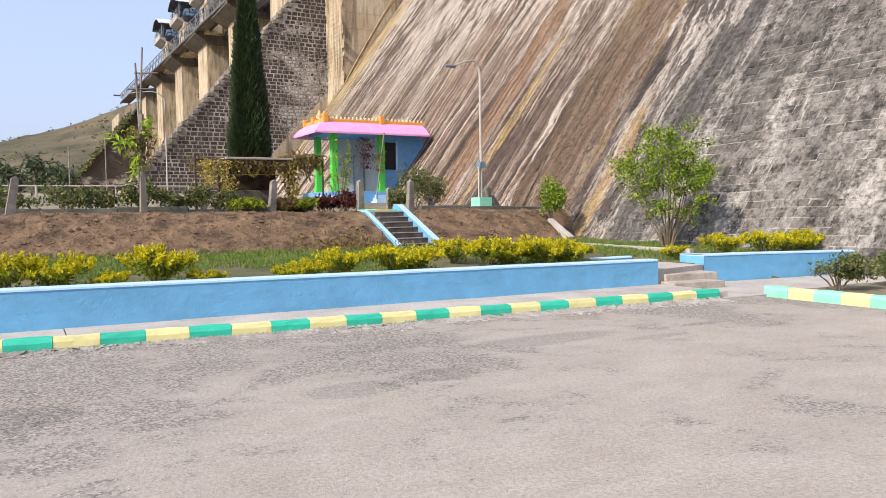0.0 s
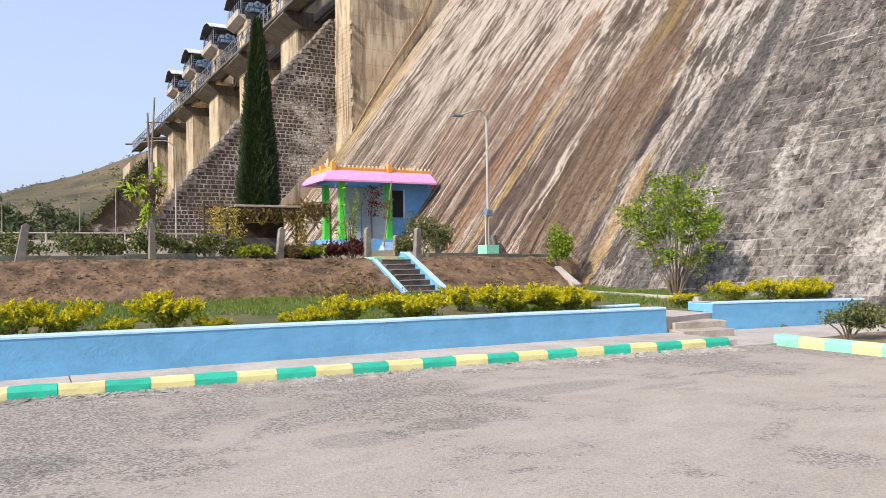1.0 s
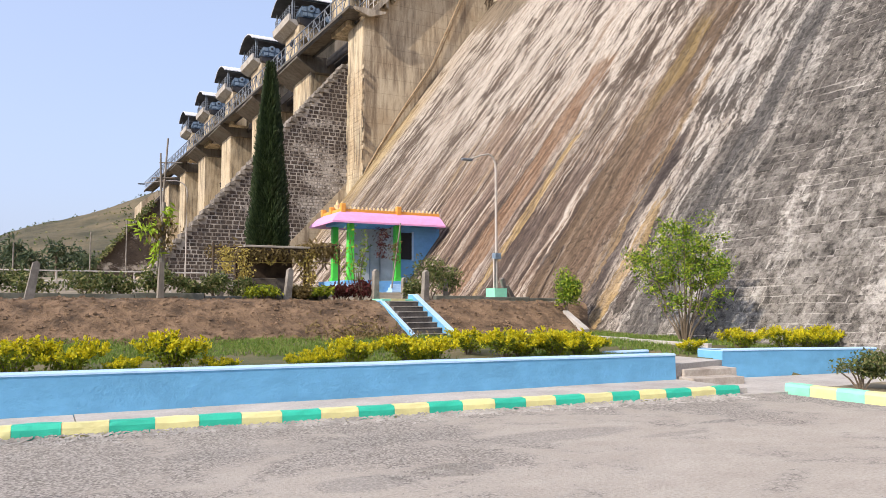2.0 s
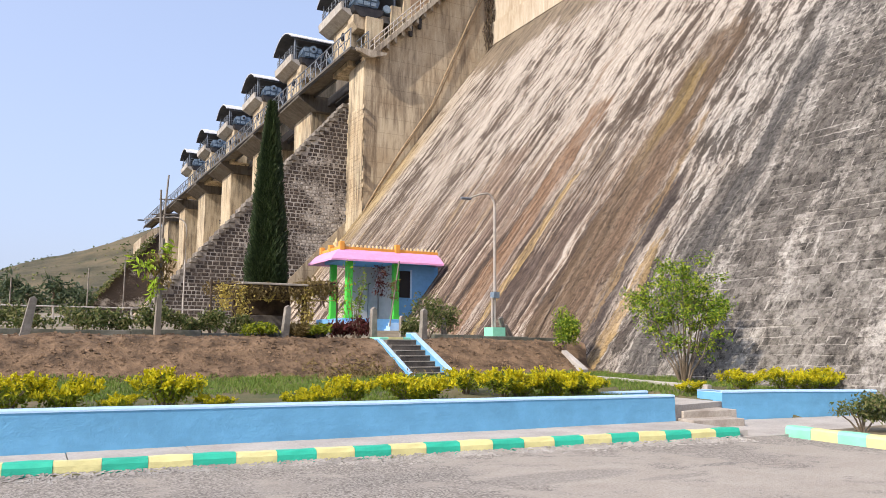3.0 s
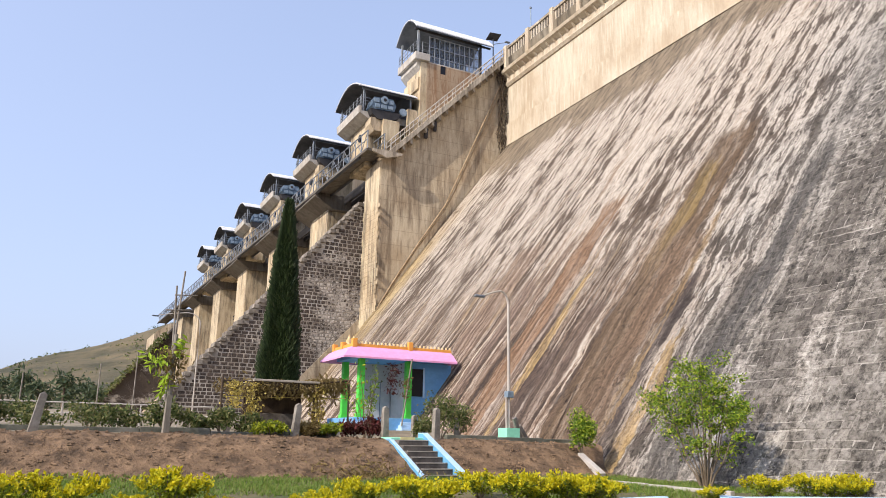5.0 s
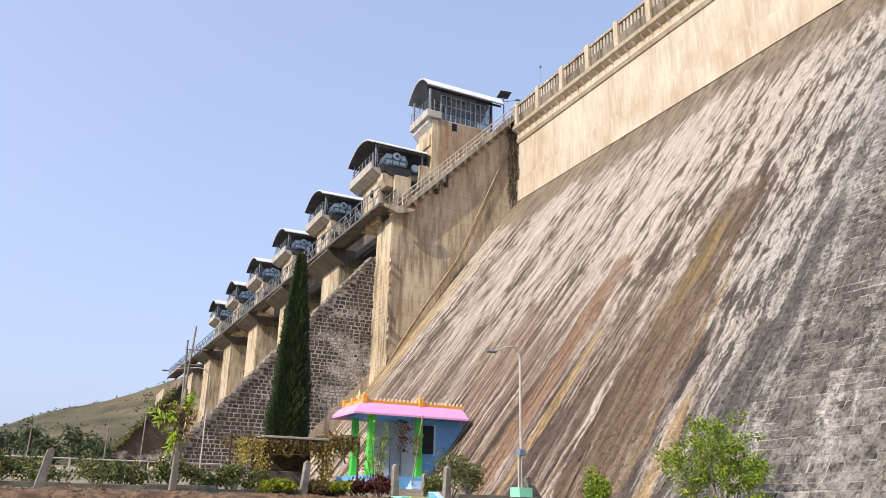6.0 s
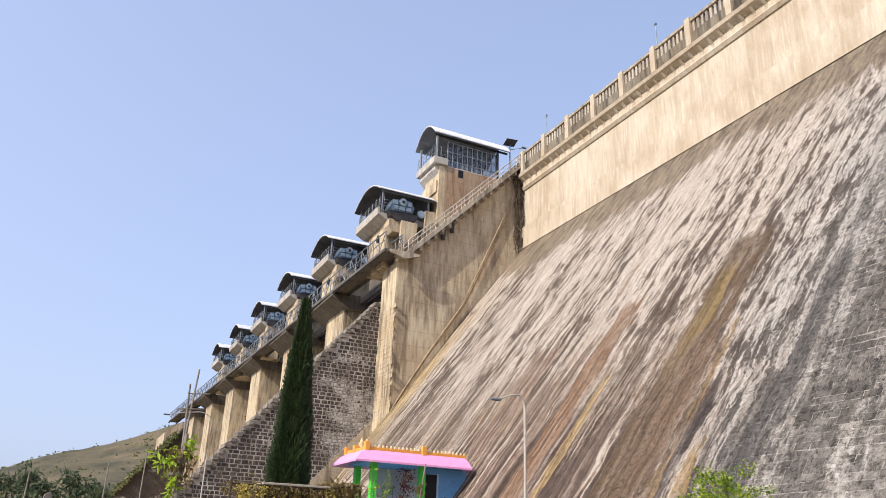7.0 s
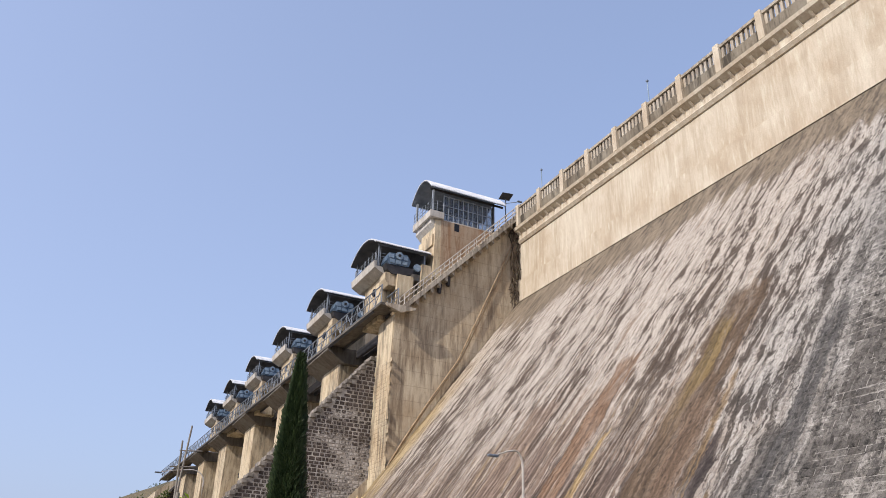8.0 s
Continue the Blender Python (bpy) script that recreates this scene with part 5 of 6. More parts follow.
# cypress
def cypress(at, high, wide, r):
    tree = empty("cypress", Matrix.Translation(at), "tall slender dark green cypress behind the canopy", "tree")
    part("trunk", add_tube(bmesh.new(), [(0, 0, -0.3), (0, 0, high * 0.5), (0.05, 0, high * 0.96)], lambda t: 0.22 * (1 - 0.9 * t), 8), M_BARK, tree)
    verts, faces = [], []
    for i in range(15000):
        t = r.random() ** 1.25
        z = 0.8 + t * (high - 0.8)
        prof = wide * min(1.0, 0.92 + 0.5 * t) * (1 - t ** 1.5) ** 0.85 + 0.04
        a = r.uniform(0, 6.283)
        lump = 1 + 0.20 * noise.noise((math.cos(a) * 1.6, math.sin(a) * 1.6, z * 0.75)) + 0.12 * noise.noise((math.cos(a) * 5, math.sin(a) * 5, z * 2.2))
        q = prof * lump * r.uniform(0.72, 1.0)
        p = Vector((math.cos(a) * q, math.sin(a) * q, z))
        d = Vector((math.cos(a) * 0.55 + r.gauss(0, 0.25), math.sin(a) * 0.55 + r.gauss(0, 0.25), 1.0)).normalized()
        s = d.cross(Vector((math.cos(a), math.sin(a), 0))).normalized()
        k = r.uniform(0.22, 0.42)
        w = k * 0.26
        o = len(verts)
        bulge = Vector((math.cos(a), math.sin(a), 0)) * w * 0.6
        verts += [p - s * w * 0.5, p + d * k * 0.5 + bulge, p + s * w * 0.5, p + d * k]
        faces += [(o, o + 1, o + 3), (o + 1, o + 2, o + 3), (o, o + 2, o + 1)]
    # dense heart, so that no light shows through
    bm = bmesh.new()
    add_tube(bm, [(0, 0, 0.9 + (high - 1.2) * i / 20) for i in range(21)], lambda t: wide * 0.72 * min(1.0, 0.92 + 0.5 * t) * (1 - t ** 1.5) ** 0.85 + 0.02, 14)
    for v in bm.verts:
        v.co.x *= 1 + 0.2 * noise.noise(v.co * 1.1)
        v.co.y *= 1 + 0.2 * noise.noise(v.co * 1.1 + Vector((5, 0, 0)))
    part("inner_crown", bm, M_CYPRESS, tree)
    joined("crown", verts, faces, M_CYPRESS, tree)
    return tree


cypress((11.35, 42.5, 2.2), 12.9, 1.12, random.Random(6))

# shrubs on the terrace behind the fence
r = random.Random(31)
for x, y, w, h, m, lab in (
        (-3.2, 25.0, 1.2, 0.55, M_SHRUB, 0), (-1.4, 24.6, 1.0, 0.55, M_SHRUB, 0), (-0.3, 24.4, 0.9, 0.5, M_SHRUB, 0), (1.2, 24.3, 0.8, 0.5, M_SHRUB, 0), (2.0, 24.6, 0.75, 0.45, M_SHRUB, 0), (3.2, 24.2, 0.65, 0.6, M_SHRUB, 0), (4.0, 24.2, 0.6, 0.4, M_SHRUB, 0), (4.9, 24.4, 0.65, 0.45, M_SHRUB, 0), (5.6, 24.2, 0.6, 0.4, M_SHRUB, 0),
        (5.95, 22.6, 0.6, 0.32, M_GOLDGREEN, 1), (7.05, 22.7, 0.45, 0.28, M_DRYLEAF, 2), (7.75, 22.7, 0.5, 0.28, M_GOLDGREEN, 1), (8.55, 23.0, 0.6, 0.36, M_REDLEAF, 3), (9.15, 22.9, 0.5, 0.4, M_REDLEAF, 3),
        (13.2, 26.0, 1.1, 1.15, M_SHRUB, 0), (14.2, 26.6, 0.9, 0.9, M_SHRUB, 0), (12.3, 25.6, 0.5, 0.6, M_SHRUB, 0)):
    shrub("shrub", (x, y, ground_z(x, y)), (w, w * 0.8, h), 900, 0.13, m, ("dusty green shrub on the terrace", "yellow-green low shrub at the terrace edge", "dry brown-leaved low shrub at the edge", "dark red-leaved low shrub by the stairs")[lab], r)
# thin sapling in front of the shrine
sap = empty("sapling", Matrix.Translation((9.9, 25.2, ground_z(9.9, 25.2))), "thin bright green sapling in front of the shrine", "tree")
bm, pts = bmesh.new(), []
for k in range(9):
    a, h = r.uniform(0, 6.28), r.uniform(1.2, 2.5)
    tip = Vector((math.cos(a) * 0.75, math.sin(a) * 0.75, h))
    add_tube(bm, [(0, 0, -0.1), tip * 0.5 + Vector((0, 0, 0.2)), tip], lambda t: 0.02 * (1 - 0.7 * t), 5)
    for i in range(34):
        pts.append((tip * r.uniform(0.35, 1.0)) + Vector((r.gauss(0, 0.10), r.gauss(0, 0.10), 0.2 + r.gauss(0, 0.10))))
part("branchwork", bm, M_BARK, sap)
joined("foliage", *leaves(pts, 0.13, r), M_FRESH, sap)
# shrubs in the kerbed planter
for x, y, w, h in ((12.95, 8.6, 0.66, 0.42), (14.3, 8.35, 0.75, 0.34), (15.0, 8.6, 0.6, 0.36)):
    shrub("shrub", (x, y, 0.08), (w, w, h), 1700, 0.07, M_SHRUB, "low spreading dull green shrub in the kerbed planter", r, 7, -0.25)

# grass on the lawn, a cover of blades in patches
r = random.Random(9)
pts = []
while len(pts) < 24000:
    x, y = r.uniform(-6, 16.5), r.uniform(12.2, 19.9)
    if noise.noise((x * 0.45, y * 0.45, 9)) + 0.35 * noise.noise((x * 1.6, y * 1.6, 1)) + (0.25 if y > 15 else -0.05) > r.uniform(-0.25, 0.35):
        pts.append(Vector((x, y, ground_z(x, y) - 0.01)))
verts, faces = [], []
for p in pts:
    for k in range(3):
        a, h = r.uniform(0, 6.283), r.uniform(0.05, 0.13)
        s = Vector((math.cos(a), math.sin(a), 0))
        tip = p + Vector((r.gauss(0, 0.05), r.gauss(0, 0.05), h))
        o = len(verts)
        verts += [p - s * 0.012, p + s * 0.012, tip]
        faces.append((o, o + 1, o + 2))
joined("lawn_grass", verts, faces, M_GRASS, None, "patchy short green grass on the lawn", "grass", "stuff")
# clods on the bank
verts, faces = [], []
for k in range(7000):
    x, y = r.uniform(-7, 16.6), r.uniform(19.2, 22.7)
    s = 0.010 + 0.045 * r.random() ** 4
    o = len(verts)
    c = Vector((x, y, ground_z(x, y)))
    verts += [c + Vector(d) * s * r.uniform(0.7, 1.3) for d in ((-1, -1, -0.3), (1, -1, -0.3), (1, 1, -0.3), (-1, 1, -0.3), (-0.5, -0.5, 0.7), (0.6, -0.4, 0.6), (0.5, 0.5, 0.8), (-0.5, 0.6, 0.6))]
    faces += [tuple(o + i for i in f) for f in ((0, 1, 5, 4), (1, 2, 6, 5), (2, 3, 7, 6), (3, 0, 4, 7), (4, 5, 6, 7))]
joined("soil_clods", verts, faces, M_CLOD, None, "loose clods of red soil on the bank", "soil", "stuff")
# dry cuttings by the stair foot
pts = []
for k in range(650):
    x, y = r.gauss(8.0, 0.75), r.gauss(19.7, 0.45)
    pts.append(Vector((x, y, ground_z(x, y) + r.uniform(0, 0.14))))
joined("dry_cuttings", *leaves(pts, 0.16, r, 3.5, -0.2), M_DRYLEAF, None, "dry leaf cuttings strewn at the foot of the bank", "leaves", "stuff")
# gravel along the kerb and the pile on the road
for name, n, m, where in (("kerb_gravel", 7000, M_PEBBLE, 0), ("gravel_pile", 300, M_DARKPEBBLE, 1), ("road_grit", 700, M_DARKPEBBLE, 2)):
    verts, faces = [], []
    for k in range(n):
        if where == 0:
            x = r.uniform(-6, 10.6)
            y = kerb_y(x) - abs(r.gauss(0, 0.16)) * (0.6 + 0.7 * (noise.noise((x * 0.8, 0, 0)) + 0.5)) - 0.01
            s = r.uniform(0.010, 0.026)
        elif where == 1:
            x, y = r.gauss(3.57, 0.2), r.gauss(6.53, 0.12)
            s = r.uniform(0.006, 0.018)
        else:
            x, y = r.uniform(-2, 9), r.uniform(3.0, 9.0)
            s = r.uniform(0.004, 0.010)
        o = len(verts)
        c = Vector((x, y, 0.002 + (0.045 * math.exp(-(kerb_y(x) - y) / 0.07) if where == 0 else 0.0)))
        verts += [c + Vector(d) * s * r.uniform(0.7, 1.3) for d in ((-1, -0.8, 0), (0.9, -1, 0), (1, 0.9, 0), (-0.8, 1, 0), (-0.5, -0.4, 0.5), (0.6, 0.4, 0.6))]
        faces += [tuple(o + i for i in f) for f in ((0, 1, 5, 4), (1, 2, 5), (2, 3, 4, 5), (3, 0, 4))]
    joined(name, verts, faces, m, None, ("pale loose gravel along the kerb", "small heap of brown gravel on the road", "scattered grit on the road")[where], "gravel", "stuff")


# ---- terrace edge, fence, stairs ----
coping = empty("terrace_coping", Matrix(), "low mossy concrete kerb along the terrace edge", "kerb", kind="structure")
x = -9.0
while x < 16.4:
    w = 1.9
    if not (8.9 < x + w and x < 11.6):
        z = ground_z(x, 23.0)
        part("kerb_block", box(x, x + w - 0.02, 22.95, 23.2, z - 0.15, z + 0.13 + r.uniform(-0.012, 0.012), 0.015), M_COPING, coping)
    x += w
post_mesh = [mesh_of("fence_post", prism([(-0.11, 0), (0.11, 0), (0.085, 0.98), (0.0, 1.05), (-0.085, 0.98)], -0.09, 0.09)) for _ in range(1)]
fence = []
for x, y, lean, s in ((-0.22, 22.4, 9, 1.0), (6.63, 22.55, 5, 0.95), (9.5, 22.55, 0, 0.95), (11.25, 22.5, 1, 1.0), (5.35, 26.0, 2, 0.9), (12.2, 26.2, 0, 0.85), (14.0, 26.2, -2, 0.8), (-4.0, 22.6, -3, 1.0)):
    ob = new("fence_post", post_mesh[0] if post_mesh[0].materials else post_mesh[0])
    if not ob.data.materials:
        ob.data.materials.append(M_POST)
    ob.matrix_basis = pose(x, y, ground_z(x, y) - 0.03, 0, lean, 8) @ Matrix.Scale(s, 4)
    tagged(ob, "leaning weathered concrete fence post" if abs(lean) > 4 else "weathered concrete fence post at the terrace edge", "post", "fence posts on the terrace")
# low pipe fence behind the shrubs
pf = empty("pipe_fence", Matrix.Translation((2.2, 33.0, 0)), "thin pale pipe fence at the back of the terrace", "fence")
zf = ground_z(2, 33.0)
for k in range(7):
    part("post", rods(((-4.4 + 1.4 * k, 0, zf - 0.1), (-4.4 + 1.4 * k, 0, zf + 0.85), 0.035), n=6), M_GALV, pf)
for h in (0.42, 0.82):
    part("rail", rods(((-4.4, 0, zf + h), (4.0, 0, zf + h), 0.03), n=6), M_GALV, pf)

# stairs up the bank, between stepped blue side walls
stairs = empty("bank_stairs", Matrix.Translation((10.05, 19.6, 0.54)) @ Matrix.Rotation(radians(2), 4, "Z"), "dark stone garden stairs with sky-blue side walls", "stairs", kind="structure")
for k in range(7):
    part("step", box(-0.52, 0.48, 0.30 * k, 0.30 * k + 0.42, -0.1, 0.155 * (k + 1), 0.012), M_STAIR, stairs)
    part("nosing", box(-0.51, 0.47, 0.30 * k - 0.012, 0.30 * k + 0.05, 0.155 * (k + 1) - 0.02, 0.155 * (k + 1) + 0.006), M_STEP, stairs)
for x0, x1, up_by in ((-0.62, -0.53, -0.21), (0.49, 0.65, -0.02)):
    a, b = 0.22 + up_by, 1.30 + up_by
    side = part("side_wall", prism([(-0.15, -0.3), (-0.15, a), (2.2, b), (2.5, b), (2.5, -0.3)], x0, x1, "x"), M_BLUE, stairs)
    # capping in the paler blue, with the sun on top coloured in
    part("capping", prism([(-0.16, a), (-0.16, a + 0.03), (2.2, b + 0.03), (2.5, b + 0.03), (2.5, b), (2.2, b)], x0 - 0.01, x1 + 0.01, "x"), M_BLUE_TOP, side)
part("landing", box(-0.6, 0.72, 2.15, 2.9, 0.9, 1.16, 0.015), M_MINT, stairs, "mint and yellow painted landing slab")
part("landing_stripe", box(-0.3, 0.2, 2.13, 2.88, 1.0, 1.166), M_KERB_Y, stairs)


edging = empty("drain_edging", Matrix(), "thin pale concrete edging along the dam toe", "edging", kind="structure")
for k in range(6):
    y = 13.2 + 0.95 * k
    z = ground_z(14.2, y)
    part("edge_block", box(14.12, 14.26, y, y + 0.93, z - 0.1, z + 0.09, 0.01), M_PAVE, edging)


# ---- lamps and poles ----
def street_lamp(at, high, reach, turn, label, base=True):
    lamp_post = empty("street_lamp", Matrix.Translation(at) @ Matrix.Rotation(turn, 4, "Z"), label, "lamp", "street lamps")
    bend = [(0, 0, 0), (0, 0, high * 0.55)] + [(-reach * 0.30 * (1 - math.cos(a)), 0, high * 0.90 + high * 0.10 * math.sin(a)) for a in (0.0, 0.4, 0.8, 1.2, 1.57)] + [(-reach * 0.62, 0, high * 0.985), (-reach, 0, high * 0.955)]
    part("pole", add_tube(bmesh.new(), bend, lambda t: 0.052 - 0.024 * t, 8), M_GALV, lamp_post)
    part("lantern", box(-reach - 0.42, -reach + 0.03, -0.08, 0.08, high * 0.945 - 0.04, high * 0.945 + 0.05, 0.03), M_STEEL, lamp_post, "flat grey lamp head")
    if base:
        part("plinth", prism([(-0.29, -0.29), (0.29, -0.29), (0.29, 0.29), (-0.29, 0.29)], -0.2, 0.5, "z"), M_MINT, lamp_post, "mint green painted plinth")
        part("junction_box", box(-0.14, 0.14, -0.14, 0.10, 1.62, 1.86, 0.02), M_DISC, lamp_post, "pale junction box")
        part("conduit", rods(((-0.13, -0.02, 0.4), (-0.13, -0.02, 1.65), 0.035), n=6), M_GALV, lamp_post)
    return lamp_post


street_lamp((15.56, 25.0, 1.62), 5.68, 1.15, radians(4), "slim galvanised street lamp on a mint green plinth")
street_lamp((8.95, 55.0, 2.9), 7.1, 2.8, radians(0), "slim street lamp with a long arm near the spillway", False)
for x0, y0, x1, y1, z1, rad in ((6.75, 50.0, 6.5, 50.0, 10.9, 0.09), (6.45, 50.6, 7.0, 50.6, 12.0, 0.09)):
    p = thing("utility_pole", rods(((x0, y0, 2.3), (x1, y1, z1), rad, rad * 0.6)), M_WOOD, "leaning grey wooden utility pole", "pole", "utility poles")
    part("crossarm", rods(((x1 - 0.5, y1, z1 - 1.6), (x1 + 0.9, y1, z1 - 1.5), 0.04)), M_WOOD, p)
# pole with hanging green fronds at the terrace edge
fp = empty("decorated_pole", Matrix.Translation((3.0, 22.5, ground_z(3, 22.5))), "grey wooden pole tied with green fronds and garlands", "pole")
part("pole", rods(((0, 0, -0.1), (0.05, 0.05, 2.7), 0.10, 0.055)), M_WOOD, fp)
part("stub_post", prism([(-0.08, 0), (0.08, 0), (0.06, 1.0), (-0.06, 1.0)], -0.24, -0.12), M_WOOD, fp)
pts = []
for k in range(240):
    pts.append(Vector((r.gauss(0.02, 0.16), r.gauss(0, 0.12), r.uniform(1.4, 2.3))))
joined("dry_foliage", *leaves(pts, 0.22, r, 4.0, 0.8), M_DRYLEAF, fp)
pts = [Vector((r.gauss(-0.35, 0.18), r.gauss(0, 0.12), 2.0 + r.gauss(0, 0.16))) for _ in range(80)] + [Vector((r.gauss(0.18, 0.08), r.gauss(0, 0.1), r.uniform(2.1, 2.6))) for _ in range(50)] + [Vector((r.gauss(-0.14, 0.06), r.gauss(0, 0.1), r.uniform(1.05, 1.6))) for _ in range(60)]
joined("fresh_foliage", *leaves(pts, 0.22, r, 3.0, 0.8), M_BRIGHTFROND, fp)
stone = thing("leaning_slab", box(-0.09, 0.09, -0.07, 0.07, 0, 1.05, 0.015, Matrix.Translation((16.3, 25.3, 1.55)) @ pose(0, 0, 0, 0, -24, 20)), M_POST, "broken concrete post leaning by the dam slope", "post")
thing("leaning_slab", box(-0.08, 0.08, -0.07, 0.07, 0, 0.8, 0.015, Matrix.Translation((16.75, 25.5, 1.6)) @ pose(0, 0, 0, 0, -38, 10)), M_POST, "broken concrete post leaning by the dam slope", "post")
way = Vector((15.59, 19.60, 0.62)) - Vector((15.88, 21.00, 1.15))
thing("drain_slab", box(-0.1, 0.1, -0.12, 0.12, -0.15, way.length, 0.015, Matrix.Translation((15.88, 21.00, 1.15)) @ way.to_track_quat("Z", "Y").to_matrix().to_4x4()), M_PAVE, "pale sloping drain edging beside the bank", "edging")


# ---- shrine ----
SZ = 2.35
shrine = empty("shrine", Matrix.Translation((13.6, 39.5, SZ)), "small painted shrine with a pink roof, green pillars and blue walls", "shrine")


def sh(name, bm, m, label=""):
    return part(name, bm, m, shrine, label)


plinth = sh("plinth", box(0.9, 5.6, -0.7, 3.5, -0.4, 0.42, 0.03), M_SKYWALL, "light blue plinth")
for k in range(3):
    part("plinth_step", box(-0.2 + 0.3 * k, 2.3 - 0.2 * k, -1.7 + 0.33 * k, -0.71, -0.35, -0.12 + 0.17 * k, 0.02), M_BLUE_TOP, plinth, "pale blue step")
    part("plinth_step", box(3.4 + 0.1 * k, 5.1, -1.45 + 0.25 * k, -0.71, -0.35, -0.12 + 0.17 * k, 0.02), M_BLUE_TOP, plinth)
for x, y in ((1.42, -0.3), (4.22, -0.3), (1.42, 2.2)):
    p = sh("pillar", box(x - 0.17, x + 0.17, y - 0.17, y + 0.17, 0.42, 3.55, 0.02), M_LIMEGREEN, "bright green pillar")
    part("pillar_base", box(x - 0.23, x + 0.23, y - 0.23, y + 0.23, 0.42, 0.62, 0.02), M_LIMEGREEN, p)
sh("front_wall", box(4.42, 7.1, 0.05, 0.25, 0.42, 3.55), M_SKYWALL, "light blue wall")
sh("window", box(4.62, 5.28, 0.0, 0.049, 1.68, 3.2), M_BLACK, "dark window opening")
sh("window_frame", box(5.28, 5.39, -0.03, 0.049, 1.6, 3.28), M_BLUE_TOP)
sh("side_wall", box(4.3, 4.41, 0.3, 2.5, 0.42, 3.55), M_WHITE)
sh("rear_wall", box(2.5, 4.29, 2.3, 2.5, 0.42, 3.55), M_WHITE, "white rear wall")
door = sh("door", box(3.0, 4.2, 2.2, 2.29, 0.42, 2.55), M_WHITE, "white double door")
part("panel_line", box(3.58, 3.62, 2.18, 2.199, 0.42, 2.55), M_STEEL, door)
sh("ceiling", box(0.95, 6.7, -0.5, 2.4, 3.56, 3.72), M_SKYWALL, "blue painted ceiling slab")
# pink roof slab with a drooping eave all round
bm = bmesh.new()
outer = [(0.12, -1.1), (6.9, -1.1), (6.9, 2.9), (0.12, 2.9)]
inner = [(0.85, -0.40), (6.75, -0.40), (6.75, 2.4), (0.85, 2.4)]
rings = []
for poly, z in ((outer, 3.50), (outer, 3.60), ([(x * 0.5 + a * 0.5, y * 0.5 + b * 0.5) for (x, y), (a, b) in zip(outer, inner)], 3.98), (inner, 4.22), (inner, 4.0), (outer, 3.50)):
    rings.append([bm.verts.new((x, y, z)) for x, y in poly])
for a, b in zip(rings[:-1], rings[1:]):
    for k in range(4):
        bm.faces.new((a[k], a[(k + 1) % 4], b[(k + 1) % 4], b[k]))
bm.faces.new([bm.verts.new((x, y, 4.2)) for x, y in inner])
bmesh.ops.recalc_face_normals(bm, faces=bm.faces)
roof = sh("roof", bm, M_PINK, "pink painted overhanging roof")
band = sh("roof_band", box(0.82, 6.85, -0.46, -0.34, 4.15, 4.34, 0.02), M_ORANGE, "orange roof band")
part("side_band", box(0.77, 0.89, -0.3, 2.4, 4.15, 4.34, 0.02), M_ORANGE, band)
for k in range(25):
    x = 1.15 + 5.6 * k / 24
    part("knob", rods(((x, -0.40, 4.34), (x, -0.40, 4.47), 0.075, 0.05), n=6), M_CREAM, band)
for x in (0.92, 4.25):
    part("corner_block", box(x - 0.14, x + 0.14, -0.54, -0.26, 4.12, 4.62, 0.03), M_ORANGE, band)
for y in (1.1, 2.5):
    part("corner_block", box(0.70, 0.97, y - 0.14, y + 0.14, 4.12, 4.55, 0.03), M_ORANGE, band)
for x, y, s in ((1.2, 1.2, 0.75), (1.0, -0.1, 0.5)):
    f = sh("finial", rods(((x, y, 4.2), (x, y, 4.3 + 0.3 * s), 0.34 * s, 0.30 * s), ((x, y, 4.3 + 0.3 * s), (x, y, 4.3 + 0.55 * s), 0.22 * s, 0.26 * s), ((x, y, 4.3 + 0.55 * s), (x, y, 4.3 + 0.95 * s), 0.17 * s, 0.02), n=10), M_CREAM, "cream roof finial")
sh("bamboo", rods(((3.5, -1.2, 0.0), (4.0, -1.25, 3.6), 0.045), n=6), M_WOOD)

pts = [Vector((r.gauss(3.05, 0.22), -0.9 + r.gauss(0, 0.1), r.uniform(1.7, 3.4))) for _ in range(260)]
joined("hanging_garland", *leaves(pts, 0.15, r, 1.8, 0.8), M_REDLEAF, shrine, "dark red hanging garland", kind="stuff")
pts = [Vector((r.gauss(3.75, 0.14), -1.15 + r.gauss(0, 0.1), r.uniform(1.5, 2.6))) for _ in range(130)]
joined("hanging_garland", *leaves(pts, 0.18, r, 2.4, 0.8), M_DRYLEAF, shrine, "dry leaf garland on the bamboo", kind="stuff")

# ---- garlanded canopy ----
can = empty("canopy", Matrix.Translation((7.15, 30.0, ground_z(8, 30))), "dark open canopy hung with yellow garlands and dry leaves", "canopy")
zc = 1.92
part("roof_sheet", box(-0.1, 2.55, -0.2, 2.2, zc, zc + 0.09, 0.02), M_THATCH, can, "flat weathered roof sheet")
for x in (0.05, 2.4):
    for y in (0.0, 2.0):
        part("post", rods(((x, y, -0.1), (x, y, zc), 0.06), n=7), M_DARKWOOD, can)
part("beam", box(-0.1, 2.55, -0.12, 0.02, zc - 0.28, zc - 0.002), M_DARKWOOD, can)
# dark panel added for the shaded depth under the canopy
part("back_screen", box(0.1, 2.35, 1.9, 1.96, 0.1, 1.85), M_DARKWOOD, can)
part("altar", box(0.5, 1.9, 0.9, 1.7, -0.05, 0.75, 0.03), M_STAIR, can)
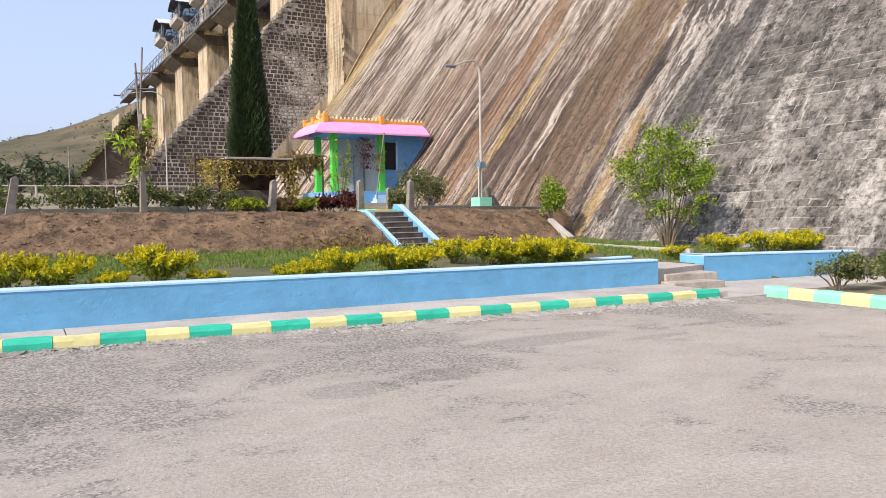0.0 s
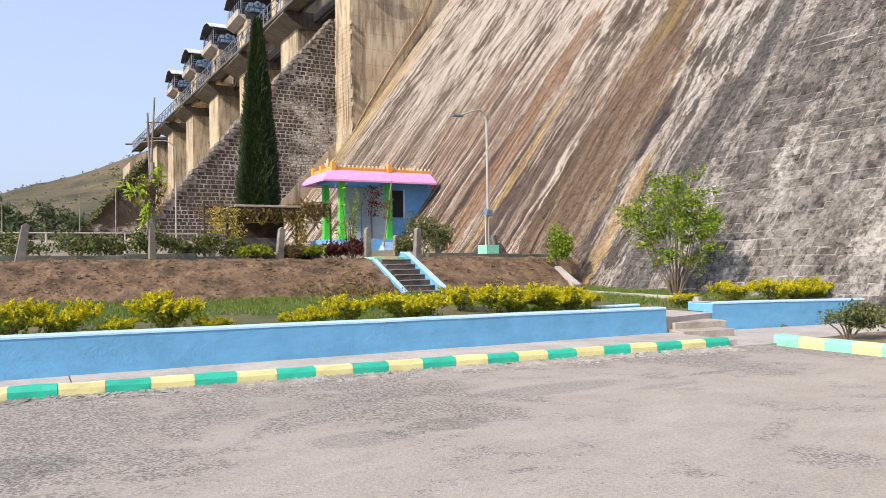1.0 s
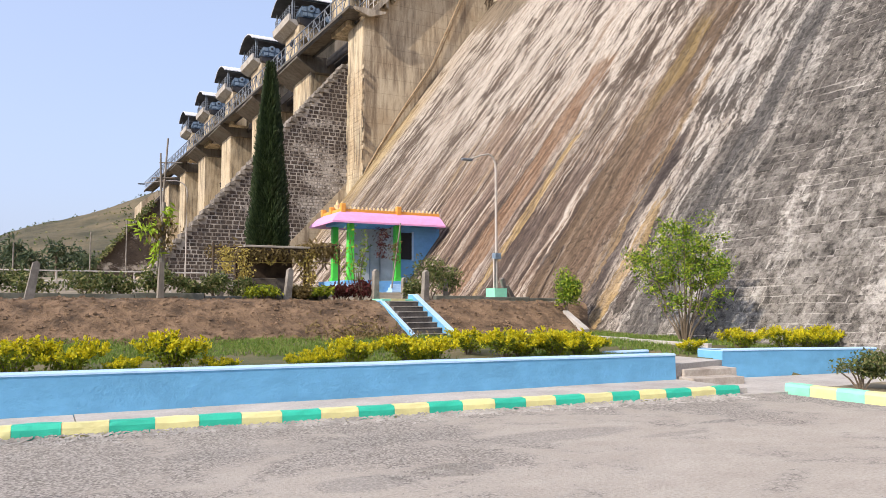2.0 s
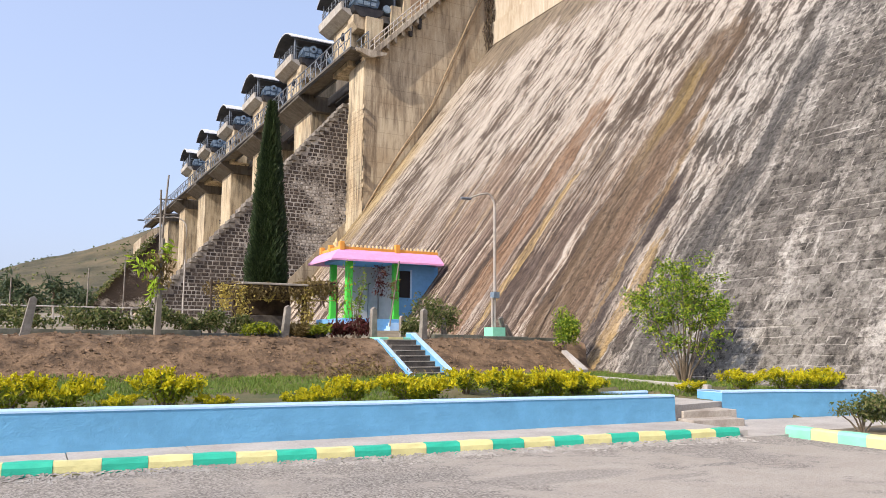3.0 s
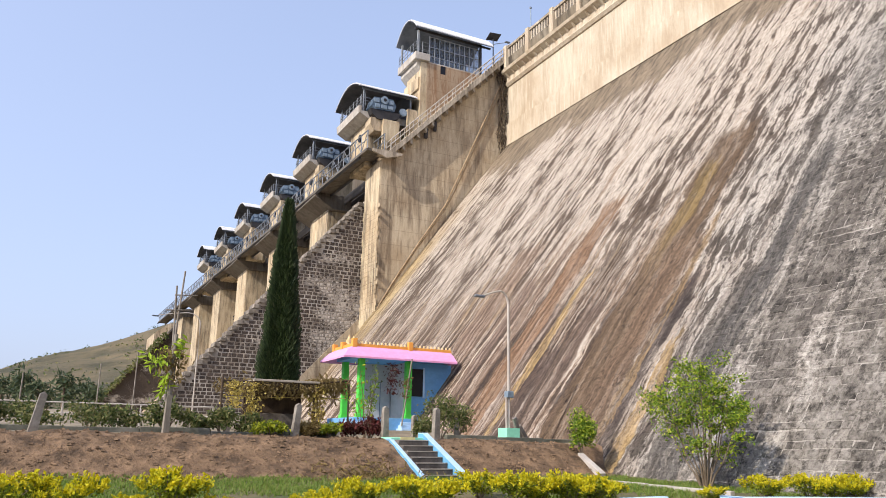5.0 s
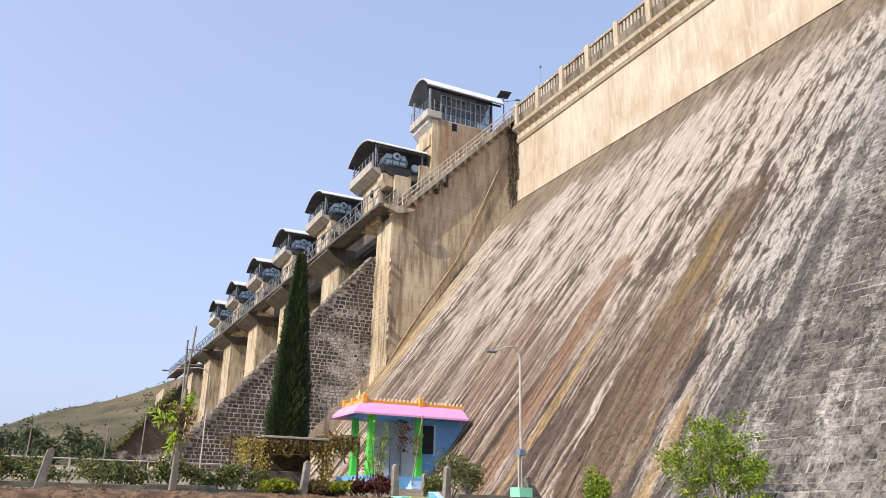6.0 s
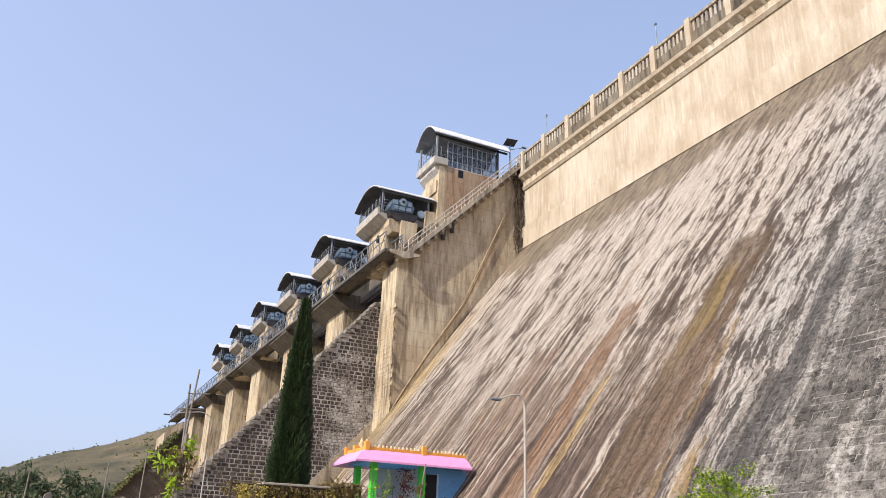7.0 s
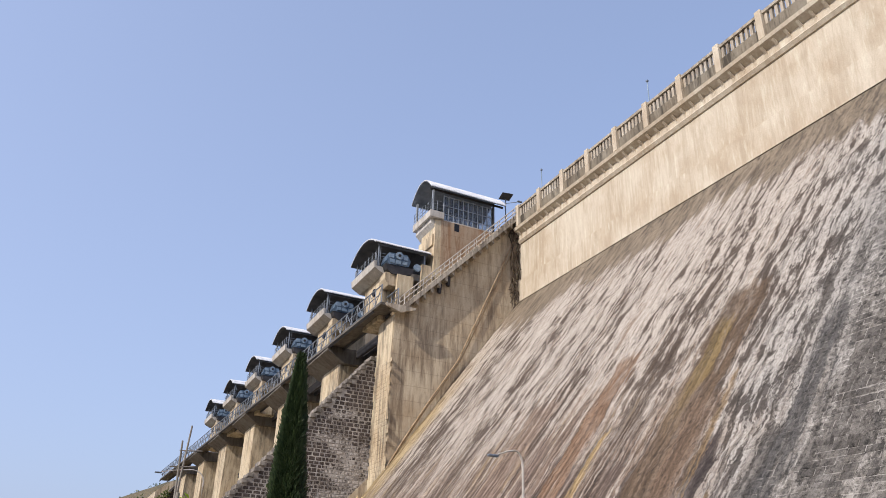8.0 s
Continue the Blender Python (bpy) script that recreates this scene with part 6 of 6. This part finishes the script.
for k in range(4):
    x0 = 0.05 + 0.6 * k
    pts = []
    for i in range(46):
        t = i / 45
        pts += [Vector((x0 + 0.6 * t + r.gauss(0, 0.02), -0.14 + r.gauss(0, 0.02), zc - 0.2 - 0.42 * math.sin(math.pi * t) + r.gauss(0, 0.025))) for _ in range(3)]
    joined("garland", *leaves(pts, 0.07, r, 1.4), M_YELLOWFLOWER if k % 2 else M_DRYLEAF, can, kind="stuff")
for x, n, low in ((-0.05, 420, 0.7), (2.55, 420, 0.35), (-0.75, 330, 0.9)):
    pts = [Vector((x + r.gauss(0, 0.16), -0.1 + r.gauss(0, 0.1), zc - r.uniform(0.0, zc - low))) for _ in range(n)]
    joined("garland", *leaves(pts, 0.10, r, 1.6, 0.8), M_YELLOWFLOWER, can, "bunched yellow marigold garland", kind="stuff")
pts = [Vector((r.uniform(-1.3, 0.0), r.uniform(-0.1, 1.8), zc - 0.1 + r.gauss(0, 0.12))) for _ in range(260)] + [Vector((r.uniform(2.4, 3.9), r.uniform(-0.2, 1.5), zc + 0.3 - abs(r.gauss(0, 0.32)))) for _ in range(900)] + [Vector((r.uniform(-0.1, 2.5), -0.12 + r.gauss(0, 0.04), zc - abs(r.gauss(0, 0.2)))) for _ in range(420)] + [Vector((2.5 + r.gauss(0, 0.14), r.gauss(0, 0.2), r.uniform(0.1, 1.9))) for _ in range(260)]
joined("leaf_fringe", *leaves(pts, 0.24, r, 3.4, 1.0), M_DRYLEAF, can, "hanging dry palm leaf fringe", kind="stuff")
for x in (-1.25, 3.85):
    part("outrigger_post", rods(((x, 0.0, -0.1), (x, 0.0, zc + 0.15), 0.045), n=6), M_DARKWOOD, can)
part("outrigger_beam", rods(((-1.3, 0.0, zc - 0.02), (-0.1, 0.0, zc - 0.02), 0.04), n=6), M_DARKWOOD, can)
part("outrigger_beam", rods(((2.5, 0.0, zc + 0.02), (3.9, 0.0, zc + 0.22), 0.04), n=6), M_DARKWOOD, can)
part("string", rods(((-1.25, 0.02, 1.3), (3.85, 0.02, 1.4), 0.012), n=4), M_YELLOWFLOWER, can)

# ---- far plants behind the terrace ----
r = random.Random(77)
for k in range(26):
    x = -16 + 1.15 * k + r.uniform(-0.4, 0.4)
    y = 95 + r.uniform(-8, 10)
    if x > 5.5:
        continue
    pl = empty("far_palm", Matrix.Translation((x, y, ground_z(x, y))), "dusty grey-green palm clump beyond the terrace", "palm", "far palms")
    h = r.uniform(2.0, 3.6)
    part("trunk", rods(((0, 0, -0.3), (0.1, 0, h), 0.16, 0.1), n=6), M_BARK, pl)
    pts = cloud(r, 170, (0, 0, h), (1.3, 1.3, 1.1), 0.15) + cloud(r, 60, (0, 0, h * 0.5), (1.0, 1.0, h * 0.45), 0.1)
    joined("foliage", *leaves(pts, 0.75, r, 3.2, 0.35), M_PALM, pl)
# scrub on the top of the far wall
pts = []
for k in range(900):
    x = r.uniform(6, 25)
    pts.append(Vector((x, 201.5 + r.uniform(-1, 2), 8.6 + (x - 10) * 1.2 + r.uniform(-0.6, 1.6) * (0.4 + 0.6 * abs(noise.noise((x * 0.5, 1, 1)))))))
joined("wall_scrub", *leaves(pts, 0.9, r, 2.4), M_SHRUB, None, "dry scrub along the far wall top", "scrub", "stuff")
for x, y, h in ((-1.6, 60, 2.6), (3.2, 60, 3.5), (5.4, 58, 4.5)):
    thing("thin_post", rods(((x, y, ground_z(x, y) - 0.2), (x, y, ground_z(x, y) + h), 0.045)), M_POST, "thin pale post behind the terrace", "post", "thin posts")
# scrub on the hill
pts = []
while len(pts) < 2600:
    x, y = r.uniform(-140, 120), r.uniform(240, 600)
    if noise.noise((x * 0.03, y * 0.03, 4)) + 0.6 * noise.noise((x * 0.1, y * 0.1, 2)) > r.uniform(-0.1, 0.5):
        c = Vector((x, y, ground_z(x, y)))
        pts += [c + Vector((r.gauss(0, 0.9), r.gauss(0, 0.9), r.uniform(0, 0.9))) for _ in range(3)]
joined("hill_scrub", *leaves(pts, 1.5, r, 1.6), M_SHRUB, None, "low dry scrub dotted over the hill", "scrub", "stuff")

# ---- single stones of the dam's foot ----
r = random.Random(12)
for at, w, h, d in singles:
    ob = new("stone", kinds[r.randrange(len(kinds))])
    ob.parent = dam
    ob.matrix_basis = Matrix.Translation(at) @ turn.to_4x4() @ Matrix.Diagonal((w, h, d, 1))
